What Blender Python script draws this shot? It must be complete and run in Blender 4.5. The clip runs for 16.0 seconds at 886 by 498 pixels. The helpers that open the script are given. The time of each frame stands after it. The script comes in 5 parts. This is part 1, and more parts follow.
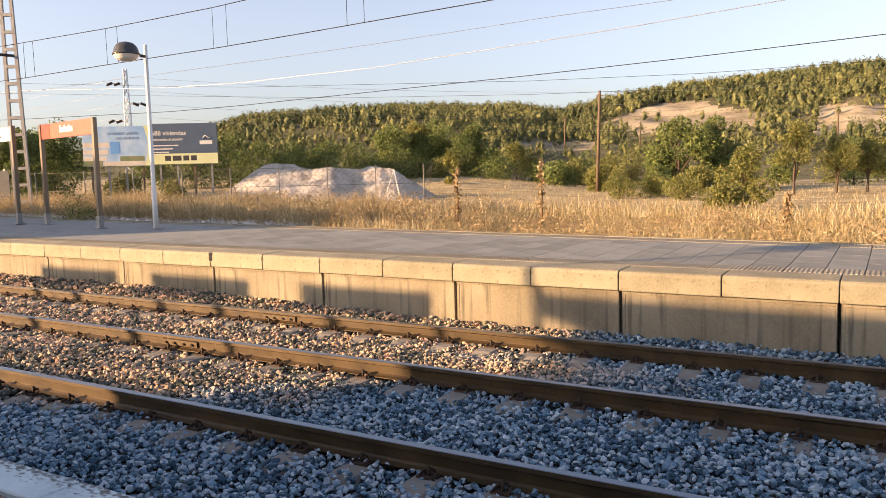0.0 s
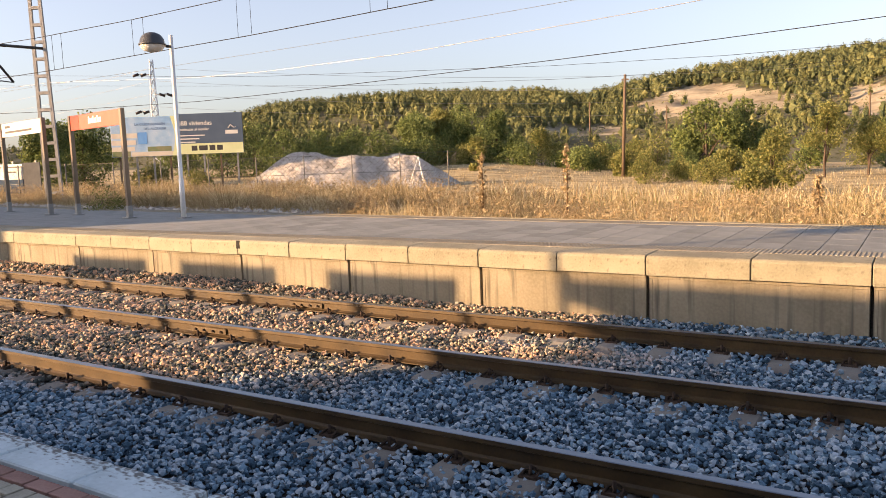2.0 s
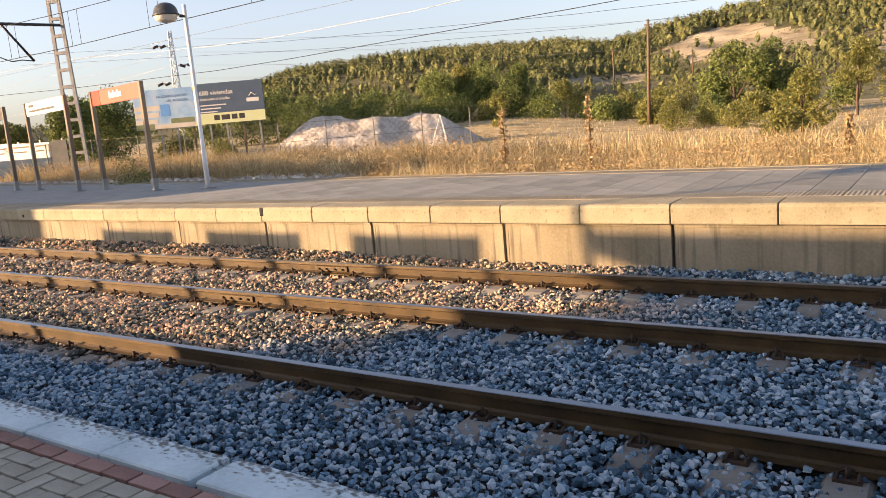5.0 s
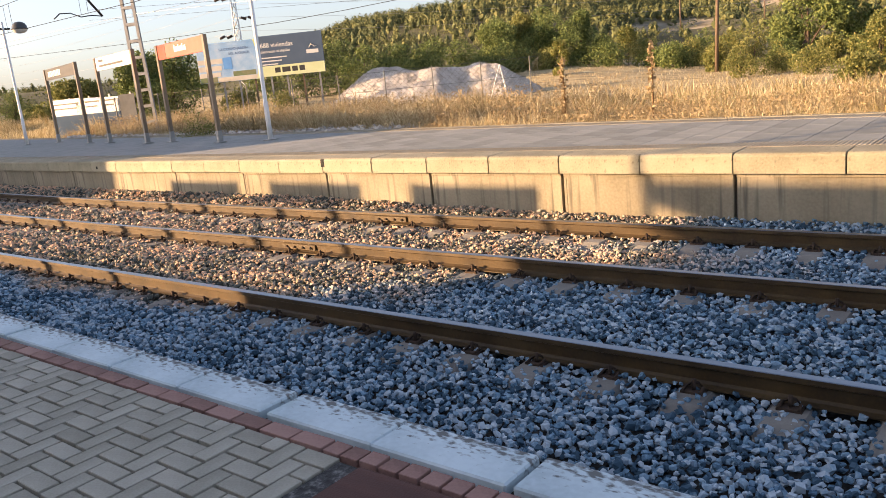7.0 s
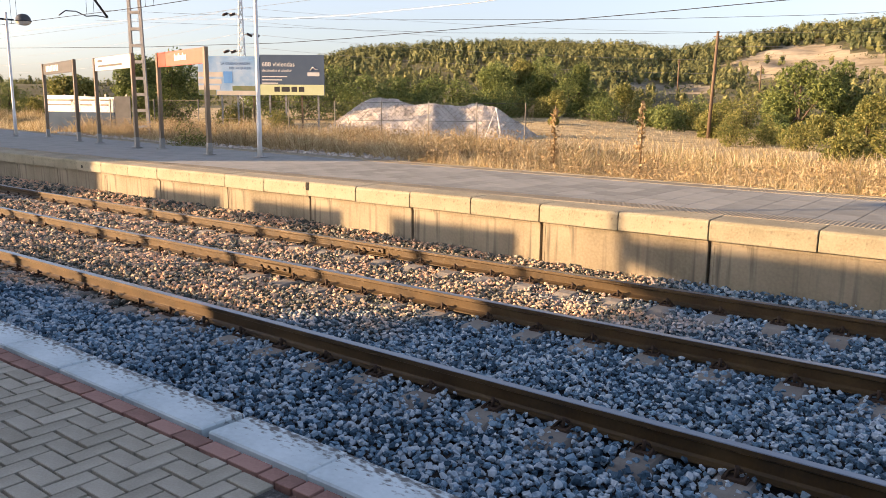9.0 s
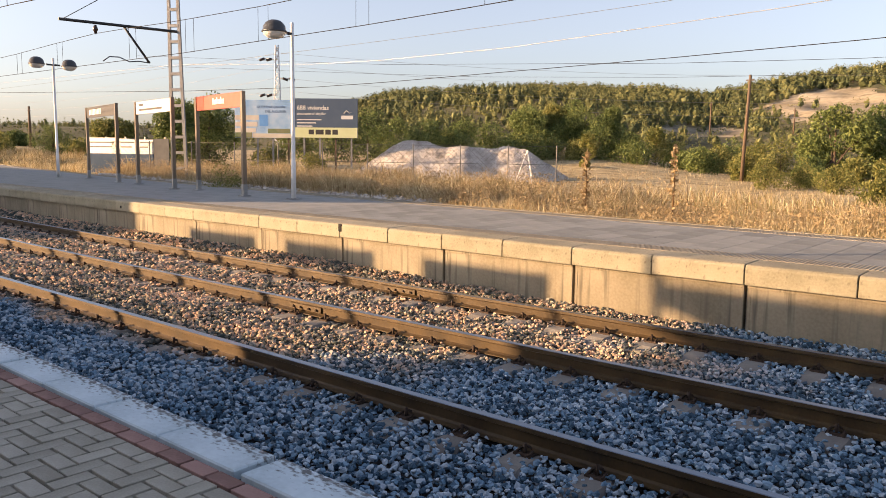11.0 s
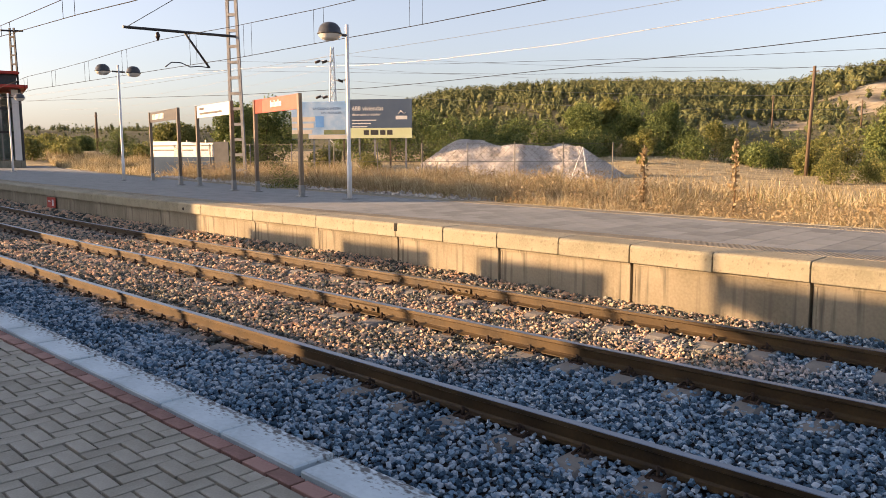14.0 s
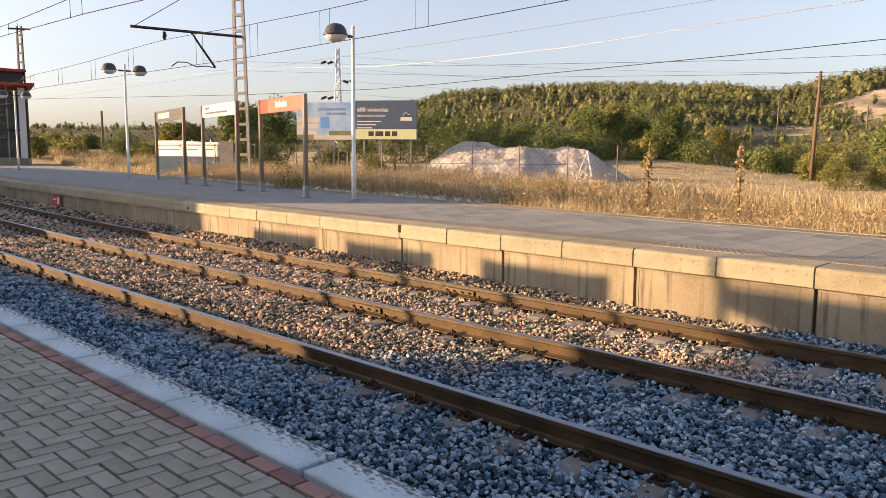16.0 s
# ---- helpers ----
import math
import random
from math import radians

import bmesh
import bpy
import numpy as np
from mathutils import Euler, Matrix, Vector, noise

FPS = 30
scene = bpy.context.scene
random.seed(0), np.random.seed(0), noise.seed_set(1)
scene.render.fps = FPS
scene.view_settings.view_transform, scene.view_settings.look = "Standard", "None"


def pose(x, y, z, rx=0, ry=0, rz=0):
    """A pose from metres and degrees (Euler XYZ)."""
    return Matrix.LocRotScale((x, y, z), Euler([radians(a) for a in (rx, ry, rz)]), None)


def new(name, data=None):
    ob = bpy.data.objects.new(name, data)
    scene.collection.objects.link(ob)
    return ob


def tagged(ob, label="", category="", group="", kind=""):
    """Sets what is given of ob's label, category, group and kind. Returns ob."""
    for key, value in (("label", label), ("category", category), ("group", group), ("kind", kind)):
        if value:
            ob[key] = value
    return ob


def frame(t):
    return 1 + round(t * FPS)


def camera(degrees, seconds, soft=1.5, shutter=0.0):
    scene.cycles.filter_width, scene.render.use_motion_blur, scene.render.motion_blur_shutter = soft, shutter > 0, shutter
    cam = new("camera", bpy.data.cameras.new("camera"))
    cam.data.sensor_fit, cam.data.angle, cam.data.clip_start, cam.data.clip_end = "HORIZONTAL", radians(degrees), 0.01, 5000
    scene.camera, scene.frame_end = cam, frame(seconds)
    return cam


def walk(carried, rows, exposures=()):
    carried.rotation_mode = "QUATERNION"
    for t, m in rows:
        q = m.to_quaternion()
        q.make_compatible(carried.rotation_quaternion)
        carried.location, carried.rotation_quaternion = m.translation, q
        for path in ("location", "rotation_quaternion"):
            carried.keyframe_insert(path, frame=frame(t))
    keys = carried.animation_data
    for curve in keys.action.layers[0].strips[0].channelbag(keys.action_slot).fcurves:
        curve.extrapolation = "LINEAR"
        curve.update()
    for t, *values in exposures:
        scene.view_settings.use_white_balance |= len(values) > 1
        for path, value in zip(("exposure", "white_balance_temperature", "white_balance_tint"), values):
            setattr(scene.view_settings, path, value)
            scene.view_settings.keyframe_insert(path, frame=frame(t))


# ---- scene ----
cam = camera(59.50, 16.0, 0.45)
# seconds, place, pitch, roll, yaw
PATH = [
    (0, 0.000, -6.329, 1.893, 30.20, -5.76, 1.32),
    (0.5, 0.000, -6.329, 1.886, 30.59, -5.99, 1.62),
    (1, 0.000, -6.331, 1.883, 31.16, -6.25, 1.71),
    (1.5, -0.003, -6.332, 1.881, 31.57, -6.47, 1.82),
    (2, -0.006, -6.332, 1.881, 31.98, -6.67, 1.98),
    (2.5, -0.013, -6.331, 1.882, 32.63, -6.87, 2.07),
    (3, -0.015, -6.330, 1.881, 33.23, -7.08, 2.18),
    (5.5, 0.063, -6.203, 1.868, 34.27, -10.88, 6.14),
    (6, 0.085, -6.156, 1.856, 35.79, -12.13, 7.11),
    (6.5, 0.086, -6.229, 1.867, 37.00, -12.53, 7.24),
    (7, 0.107, -6.339, 1.871, 37.99, -12.81, 5.52),
    (7.5, 0.124, -6.383, 1.872, 39.76, -12.56, 1.31),
    (8, 0.169, -6.298, 1.885, 41.48, -12.10, -0.96),
    (8.5, 0.182, -6.296, 1.885, 39.80, -11.76, -0.43),
    (9, 0.188, -6.309, 1.887, 37.86, -10.19, -0.62),
    (11.5, 0.171, -6.320, 1.895, 41.22, -6.80, -0.50),
    (12, 0.168, -6.316, 1.894, 42.35, -6.84, -0.17),
    (12.5, 0.169, -6.316, 1.892, 43.04, -6.95, 0.12),
    (13, 0.168, -6.318, 1.893, 43.58, -7.01, 0.41),
    (13.5, 0.165, -6.318, 1.891, 43.98, -7.01, 0.27),
    (14, 0.162, -6.316, 1.892, 44.11, -7.26, 0.14),
    (14.5, 0.164, -6.316, 1.893, 44.02, -7.30, -0.05),
    (15, 0.165, -6.320, 1.893, 44.14, -7.27, -0.14),
    (15.5, 0.167, -6.325, 1.893, 44.40, -7.21, -0.26),
    (16, 0.167, -6.326, 1.896, 44.44, -7.13, -0.41),
]
walk(cam, [(t, pose(x, y, z, 90 + p, r, w)) for t, x, y, z, w, p, r in PATH], [(0.0, 1.63, 6600, 22), (3.2, 1.65, 6600, 22), (5.5, 1.70, 6500, 20), (7.5, 1.82, 6400, 20), (9.2, 1.76, 6450, 21), (11.5, 1.54, 6600, 22), (16.0, 1.54, 6600, 22)])

# ---- light ----
SUN_EL, SUN_AZ = 12.5, 45.5          # low evening sun, light runs towards +x +y
sun_dir = Vector((math.sin(radians(SUN_AZ)) * math.cos(radians(SUN_EL)), math.cos(radians(SUN_AZ)) * math.cos(radians(SUN_EL)), -math.sin(radians(SUN_EL))))
world = bpy.data.worlds.new("sky")
scene.world = world
world.use_nodes = True
wn, wl = world.node_tree.nodes, world.node_tree.links
sky = wn.new("ShaderNodeTexSky")
sky.sky_type, sky.sun_disc = "NISHITA", False
sky.sun_elevation, sky.sun_rotation = radians(SUN_EL), radians(180 + SUN_AZ)
sky.air_density, sky.dust_density, sky.ozone_density = 1.0, 1.8, 2.2
haze = wn.new("ShaderNodeHueSaturation")      # milky evening air
haze.inputs["Saturation"].default_value = 0.64
wl.new(sky.outputs[0], haze.inputs["Color"])
wl.new(haze.outputs[0], wn["Background"].inputs[0])
wn["Background"].inputs[1].default_value = 0.096
sun = new("sun", bpy.data.lights.new("sun", "SUN"))
sun.data.energy, sun.data.angle, sun.data.color = 5.0, radians(0.6), (1.0, 0.66, 0.33)
sun.rotation_euler = sun_dir.to_track_quat("-Z", "Y").to_euler()


# ---- materials ----
def material(name, colors, scale=4.0, rough=0.85, metal=0.0, bump=0.3, fine=60.0, island=0.0, piece=0.0, leafy=0.0, spec=0.3, coords="Object", stretch=(1, 1, 1), dirt_or_sun=None, tint=False):
    """Two scales of noise between the colours; variation by island or by piece; fine relief."""
    m = bpy.data.materials.new(name)
    m.use_nodes = True
    n, l = m.node_tree.nodes, m.node_tree.links
    b = n["Principled BSDF"]
    tc = n.new("ShaderNodeTexCoord")
    mp = n.new("ShaderNodeMapping")
    mp.inputs["Scale"].default_value = stretch
    l.new(tc.outputs[coords], mp.inputs[0])
    big, small = n.new("ShaderNodeTexNoise"), n.new("ShaderNodeTexNoise")
    for t, s, d in ((big, scale, 4), (small, fine, 3)):
        t.inputs["Scale"].default_value, t.inputs["Detail"].default_value = s, d
        l.new(mp.outputs[0], t.inputs["Vector"])
    mix = n.new("ShaderNodeMath")
    mix.operation = "MULTIPLY_ADD"
    l.new(small.outputs[0], mix.inputs[0])
    mix.inputs[1].default_value = 0.45
    l.new(big.outputs[0], mix.inputs[2])
    off = n.new("ShaderNodeMath")
    off.operation = "SUBTRACT"
    l.new(mix.outputs[0], off.inputs[0])
    off.inputs[1].default_value = 0.225
    value = off.outputs[0]
    if island or piece:
        src = n.new("ShaderNodeNewGeometry").outputs["Random Per Island"] if island else n.new("ShaderNodeObjectInfo").outputs["Random"]
        add = n.new("ShaderNodeMath")
        add.operation = "MULTIPLY_ADD"
        l.new(src, add.inputs[0])
        add.inputs[1].default_value = island or piece
        sub = n.new("ShaderNodeMath")
        sub.operation = "SUBTRACT"
        l.new(value, sub.inputs[0])
        sub.inputs[1].default_value = (island or piece) / 2
        l.new(sub.outputs[0], add.inputs[2])
        value = add.outputs[0]
    ramp = n.new("ShaderNodeValToRGB")
    e = ramp.color_ramp.elements
    while len(e) < len(colors):
        e.new(0.5)
    for i, c in enumerate(colors):
        e[i].position = 0.25 + 0.5 * i / max(1, len(colors) - 1)
        e[i].color = (*c, 1)
    l.new(value, ramp.inputs[0])
    color = ramp.outputs[0]
    if dirt_or_sun:
        # streaks and stains with a shape of their own; on the ballast, painted sunlight too
        sm = n.new("ShaderNodeMapping")
        sm.inputs["Scale"].default_value = dirt_or_sun[1]
        l.new(tc.outputs[coords], sm.inputs[0])
        st = n.new("ShaderNodeTexNoise")
        st.inputs["Scale"].default_value, st.inputs["Detail"].default_value = 1.0, 5
        l.new(sm.outputs[0], st.inputs["Vector"])
        stain_or_sun = st.outputs[0]
        if len(dirt_or_sun) > 3:
            # staining wears in from one side; the ballast's terms trace where the sun falls
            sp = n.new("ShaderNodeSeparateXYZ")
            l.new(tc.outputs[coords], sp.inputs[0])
            for axis, start, slope, low, high in dirt_or_sun[3:]:
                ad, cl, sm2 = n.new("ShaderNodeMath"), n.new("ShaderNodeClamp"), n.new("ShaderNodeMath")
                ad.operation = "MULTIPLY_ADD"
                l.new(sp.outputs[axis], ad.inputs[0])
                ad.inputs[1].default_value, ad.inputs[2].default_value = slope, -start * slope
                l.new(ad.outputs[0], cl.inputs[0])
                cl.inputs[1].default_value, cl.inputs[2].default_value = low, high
                l.new(stain_or_sun, sm2.inputs[0])
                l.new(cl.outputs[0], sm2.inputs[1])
                stain_or_sun = sm2.outputs[0]
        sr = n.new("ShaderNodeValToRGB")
        sr.color_ramp.elements[0].position, sr.color_ramp.elements[1].position = dirt_or_sun[2], dirt_or_sun[2] + 0.16
        l.new(stain_or_sun, sr.inputs[0])
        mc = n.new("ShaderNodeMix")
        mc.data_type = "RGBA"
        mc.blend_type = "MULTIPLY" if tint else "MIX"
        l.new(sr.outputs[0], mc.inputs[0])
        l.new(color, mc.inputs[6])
        mc.inputs[7].default_value = (*dirt_or_sun[0], 1)
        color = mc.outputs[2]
    l.new(color, b.inputs["Base Color"])
    b.inputs["Roughness"].default_value, b.inputs["Metallic"].default_value = rough, metal
    b.inputs["Specular IOR Level"].default_value = spec
    if bump:
        bp = n.new("ShaderNodeBump")
        bp.inputs["Strength"].default_value, bp.inputs["Distance"].default_value = bump, 0.01 if fine >= 8 else 0.3 / fine
        l.new(mix.outputs[0], bp.inputs["Height"])
        l.new(bp.outputs[0], b.inputs["Normal"])
    if leafy:
        tr, ms = n.new("ShaderNodeBsdfTranslucent"), n.new("ShaderNodeMixShader")
        l.new(color, tr.inputs[0])
        ms.inputs[0].default_value = leafy
        l.new(b.outputs[0], ms.inputs[1])
        l.new(tr.outputs[0], ms.inputs[2])
        l.new(ms.outputs[0], n["Material Output"].inputs[0])
    return m


M = {
    # warm tint is part rust, part sunlight painted along the sun's edge
    "ballast": material("ballast_stone", [(0.038, 0.08, 0.12), (0.138, 0.246, 0.34), (0.2, 0.298, 0.378), (0.35, 0.424, 0.482)], 1.2, 0.9, bump=0.3, fine=50, island=0.85, dirt_or_sun=((1.65, 0.93, 0.56), (0.5, 0.7, 0.6), 0.52, (1, -1.9, 0.6, -0.4, 0.06), (1, -0.9, 0.12, 0.0, 0.22), (0, -4.6, -0.11, -0.36, 0.3)), tint=True),
    # near-black: the shade between stones, and in hollows, is put into this colour
    "bed": material("dark_gap_shade", [(0.01, 0.01, 0.01), (0.025, 0.024, 0.022), (0.05, 0.046, 0.042)], 9, 0.95, bump=1.0, fine=35),
    "rail_side": material("rusty_rail_steel", [(0.03, 0.0195, 0.009), (0.06, 0.0385, 0.0155), (0.088, 0.057, 0.023)], 3, 0.5, 0.2, fine=45, bump=0.12, spec=0.45),
    "rail_top": material("worn_rail_steel", [(0.15, 0.18, 0.22), (0.21, 0.245, 0.29)], 3, 0.3, 0.9, fine=20, bump=0.05, stretch=(0.2, 6, 1)),
    "clip": material("rusty_clip", [(0.028, 0.019, 0.014), (0.06, 0.04, 0.028)], 8, 0.8, 0.2),
    "sleeper": material("sleeper_concrete", [(0.147, 0.137, 0.123), (0.222, 0.211, 0.187)], 3, 0.9, piece=0.3),
    "concrete": material("platform_wall_concrete", [(0.16, 0.141, 0.098), (0.228, 0.2, 0.142), (0.285, 0.254, 0.186)], 1.1, 0.9, fine=30, bump=0.25, piece=0.2, dirt_or_sun=((0.12, 0.107, 0.08), (12.0, 9.0, 0.7), 0.51)),
    "coping": material("coping_concrete", [(0.192, 0.178, 0.124), (0.262, 0.243, 0.174), (0.31, 0.288, 0.213)], 2.0, 0.85, fine=40, bump=0.25, piece=0.25, dirt_or_sun=((0.14, 0.126, 0.092), (22.0, 22.0, 14.0), 0.57)),
    "slab": material("grey_paving_slab", [(0.148, 0.156, 0.15), (0.194, 0.204, 0.197), (0.236, 0.244, 0.234)], 2.5, 0.85, fine=60, bump=0.12, piece=0.4),
    "tactile": material("tactile_paving", [(0.272, 0.238, 0.177), (0.34, 0.306, 0.231)], 4, 0.85, piece=0.3),
    "joint": material("joint_mortar", [(0.035, 0.033, 0.03), (0.07, 0.066, 0.06)], 12, 0.95),
    "white_block": material("whitewashed_kerb", [(0.365, 0.45, 0.485), (0.465, 0.565, 0.605), (0.55, 0.65, 0.69)], 3, 0.8, fine=35, bump=0.35, piece=0.15, dirt_or_sun=((0.13, 0.135, 0.135), (24, 44, 30), 0.50, (1, -4.42, 1.9, -1.0, 1.0))),
    "red_brick": material("red_paver", [(0.19, 0.108, 0.09), (0.27, 0.155, 0.13), (0.325, 0.195, 0.165)], 5, 0.85, fine=70, piece=0.5),
    "paver": material("buff_grey_paver", [(0.245, 0.23, 0.185), (0.315, 0.30, 0.245), (0.385, 0.365, 0.305)], 4, 0.88, fine=90, bump=0.3, piece=0.35),
    "soil_joint": material("dark_joint_soil", [(0.008, 0.008, 0.007), (0.024, 0.022, 0.018)], 25, 0.95),
    "asphalt": material("asphalt_strip", [(0.02, 0.02, 0.02), (0.06, 0.06, 0.06), (0.22, 0.22, 0.21)], 30, 0.95, bump=0.8, fine=90),
    "rust_plate": material("brown_painted_plate", [(0.065, 0.026, 0.02), (0.10, 0.04, 0.03)], 2, 0.6, 0.2, fine=30, stretch=(1, 8, 1)),
    "field": material("dry_field_soil", [(0.22, 0.17, 0.085), (0.36, 0.29, 0.158), (0.48, 0.405, 0.24)], 0.6, 0.95, fine=5.0, bump=1.0, dirt_or_sun=((0.15, 0.115, 0.065), (0.16, 1.3, 0.3), 0.52)),
    "hill": material("hill_earth", [(0.17, 0.145, 0.095), (0.29, 0.248, 0.172), (0.40, 0.35, 0.255)], 0.06, 0.95, fine=0.7, bump=1.0, dirt_or_sun=((0.15, 0.125, 0.08), (0.10, 0.10, 0.7), 0.54)),
    "scrubland": material("olive_scrub_ground", [(0.05, 0.053, 0.025), (0.09, 0.088, 0.044), (0.15, 0.133, 0.075)], 0.08, 0.95, fine=0.9, bump=1.0),
    "dry_grass": material("dry_grass", [(0.209, 0.16, 0.073), (0.424, 0.341, 0.182), (0.627, 0.533, 0.341)], 0.5, 0.8, bump=0, fine=3, island=0.6, leafy=0.35),
    "red_weed": material("russet_weeds", [(0.17, 0.105, 0.052), (0.28, 0.18, 0.09)], 0.5, 0.85, bump=0, island=0.5, leafy=0.3),
    "leaf_dark": material("dark_green_leaves", [(0.061, 0.09, 0.027), (0.132, 0.171, 0.049), (0.213, 0.25, 0.073)], 0.4, 0.65, bump=0, fine=2, island=0.6, leafy=0.25),
    "leaf_light": material("olive_green_leaves", [(0.103, 0.119, 0.032), (0.2, 0.207, 0.058), (0.297, 0.283, 0.092)], 0.4, 0.65, bump=0, fine=2, island=0.6, leafy=0.35),
    "needle": material("pine_needles", [(0.041, 0.057, 0.024), (0.104, 0.116, 0.042), (0.177, 0.177, 0.065)], 0.05, 0.75, bump=0, fine=0.4, island=0.4, leafy=0.1),
    "bark": material("bark", [(0.06, 0.042, 0.03), (0.13, 0.095, 0.07)], 6, 0.95, stretch=(1, 1, 0.2)),
    "gravel_pile": material("crushed_stone", [(0.33, 0.303, 0.27), (0.473, 0.44, 0.396), (0.605, 0.572, 0.517)], 1.0, 0.95, fine=11, bump=1.0, island=0.4),
    "galvanised": material("galvanised_steel", [(0.23, 0.23, 0.224), (0.307, 0.307, 0.294)], 6, 0.5, 0.55, fine=40, bump=0.05),
    "fence_wire": material("dull_fence_wire", [(0.10, 0.10, 0.08), (0.16, 0.155, 0.13)], 6, 0.7, 0.3, bump=0),
    "thistle": material("dried_thistle", [(0.27, 0.19, 0.095), (0.46, 0.36, 0.205)], 2, 0.85, bump=0, island=0.5, leafy=0.3),
    "fence_post": material("dull_fence_post", [(0.144, 0.138, 0.12), (0.204, 0.192, 0.168)], 6, 0.8),
    "lift_dark": material("tinted_lift_panel", [(0.16, 0.195, 0.195), (0.24, 0.28, 0.28)], 2, 0.3, bump=0.02),
    "dome": material("slate_grey_hood", [(0.049, 0.053, 0.058), (0.068, 0.073, 0.078)], 4, 0.35, bump=0.03),
    "white_paint": material("white_painted_steel", [(0.66, 0.66, 0.64), (0.76, 0.76, 0.74)], 3, 0.45, fine=30, bump=0.03),
    "mast": material("grey_mast_steel", [(0.204, 0.207, 0.211), (0.286, 0.289, 0.292)], 4, 0.6, 0.3, fine=30, bump=0.05),
    "dark_metal": material("dark_painted_metal", [(0.025, 0.027, 0.03), (0.05, 0.052, 0.056)], 6, 0.4, 0.2, bump=0.03),
    "diffuser": material("opal_lamp_bowl", [(0.62, 0.60, 0.55), (0.72, 0.70, 0.65)], 6, 0.25, bump=0),
    "bronze": material("brushed_bronze_post", [(0.146, 0.117, 0.088), (0.205, 0.17, 0.132)], 5, 0.38, 0.7, fine=60, bump=0.05, stretch=(1, 1, 0.1)),
    "orange": material("orange_panel", [(0.44, 0.085, 0.05), (0.49, 0.105, 0.065)], 3, 0.45, bump=0.02),
    "orange_dark": material("deep_orange_panel", [(0.3, 0.035, 0.015), (0.36, 0.05, 0.02)], 3, 0.45, bump=0.02),
    "sign_grey": material("taupe_panel", [(0.056, 0.051, 0.043), (0.069, 0.062, 0.054)], 3, 0.45, bump=0.02),
    "white_panel": material("white_panel", [(0.577, 0.569, 0.546), (0.64, 0.632, 0.608)], 3, 0.45, bump=0.02),
    "board_grey": material("slate_grey_print", [(0.056, 0.09, 0.145), (0.07, 0.105, 0.16)], 1.2, 0.6, bump=0.05),
    "board_lime": material("pale_lime_print", [(0.535, 0.57, 0.311), (0.605, 0.64, 0.397)], 1.2, 0.6, bump=0.03),
    "board_sky": material("sky_blue_print", [(0.16, 0.32, 0.56), (0.3, 0.45, 0.64), (0.5, 0.58, 0.66)], 0.8, 0.6, bump=0.03),
    "board_blue": material("deep_blue_print", [(0.08, 0.24, 0.58), (0.14, 0.34, 0.66)], 1.2, 0.6, bump=0.03),
    "board_green": material("green_print", [(0.115, 0.173, 0.072), (0.23, 0.216, 0.13)], 2.0, 0.6, bump=0.03),
    "board_cream": material("cream_print", [(0.491, 0.443, 0.364), (0.602, 0.562, 0.491)], 1.5, 0.6, bump=0.03),
    "bar_dark": material("dark_ink", [(0.03, 0.03, 0.03), (0.05, 0.05, 0.05)], 3, 0.6, bump=0),
    "bar_blue": material("blue_ink", [(0.10, 0.17, 0.30), (0.14, 0.22, 0.36)], 3, 0.6, bump=0),
    "tarp_blue": material("blue_grey_banner", [(0.045, 0.07, 0.11), (0.07, 0.1, 0.15)], 1.5, 0.95, bump=0.1, spec=0.03),
    "site_sheet": material("grey_site_sheet", [(0.084, 0.087, 0.091), (0.119, 0.122, 0.126)], 2, 0.95, bump=0.1, spec=0.05),
    "red_paint": material("red_paint", [(0.32, 0.035, 0.025), (0.44, 0.06, 0.04)], 4, 0.55, bump=0.05),
    "wood_pole": material("weathered_pole", [(0.084, 0.057, 0.036), (0.156, 0.114, 0.078)], 3, 0.9, stretch=(4, 4, 0.4)),
    "wire": material("line_wire", [(0.012, 0.012, 0.013), (0.02, 0.02, 0.021)], 3, 0.9, 0.0, bump=0),
    "wire_bright": material("aluminium_wire", [(0.33, 0.324, 0.312), (0.39, 0.384, 0.372)], 3, 0.4, 0.6, bump=0),
    "render_wall": material("station_render", [(0.4, 0.352, 0.272), (0.48, 0.424, 0.336)], 1.0, 0.9),
    "roof_tile": material("clay_roof", [(0.28, 0.13, 0.08), (0.38, 0.19, 0.12)], 2.0, 0.9),
    "insulator": material("dark_insulator", [(0.03, 0.02, 0.018), (0.05, 0.035, 0.03)], 4, 0.3, bump=0),
}
glass = bpy.data.materials.new("shelter_glass")
glass.use_nodes = True
gb = glass.node_tree.nodes["Principled BSDF"]
gb.inputs["Base Color"].default_value = (0.75, 0.85, 0.85, 1)
gb.inputs["Roughness"].default_value, gb.inputs["Transmission Weight"].default_value, gb.inputs["IOR"].default_value = 0.05, 1.0, 1.1
M["glass"] = glass


# ---- building helpers ----
def mesh_of(name, verts, faces, mat, smooth=False):
    me = bpy.data.meshes.new(name)
    me.from_pydata([tuple(v) for v in verts] if not isinstance(verts, np.ndarray) else verts.tolist(), [], faces if isinstance(faces, list) else faces.tolist())
    for mm in (mat if isinstance(mat, (list, tuple)) else [mat]):
        me.materials.append(mm)
    if smooth:
        me.polygons.foreach_set("use_smooth", [True] * len(me.polygons))
    me.update()
    return me


def part(name, bm, mat, parent=None, label=""):
    """Links a bmesh, or a mesh, as one object under a thing."""
    if isinstance(bm, bmesh.types.BMesh):
        me = bpy.data.meshes.new(name)
        bm.to_mesh(me)
        bm.free()
        for mm in (mat if isinstance(mat, (list, tuple)) else [mat]):
            me.materials.append(mm)
    else:
        me = bm
    ob = new(name, me)
    ob.parent = parent
    if label:
        ob["label"] = label
    return ob


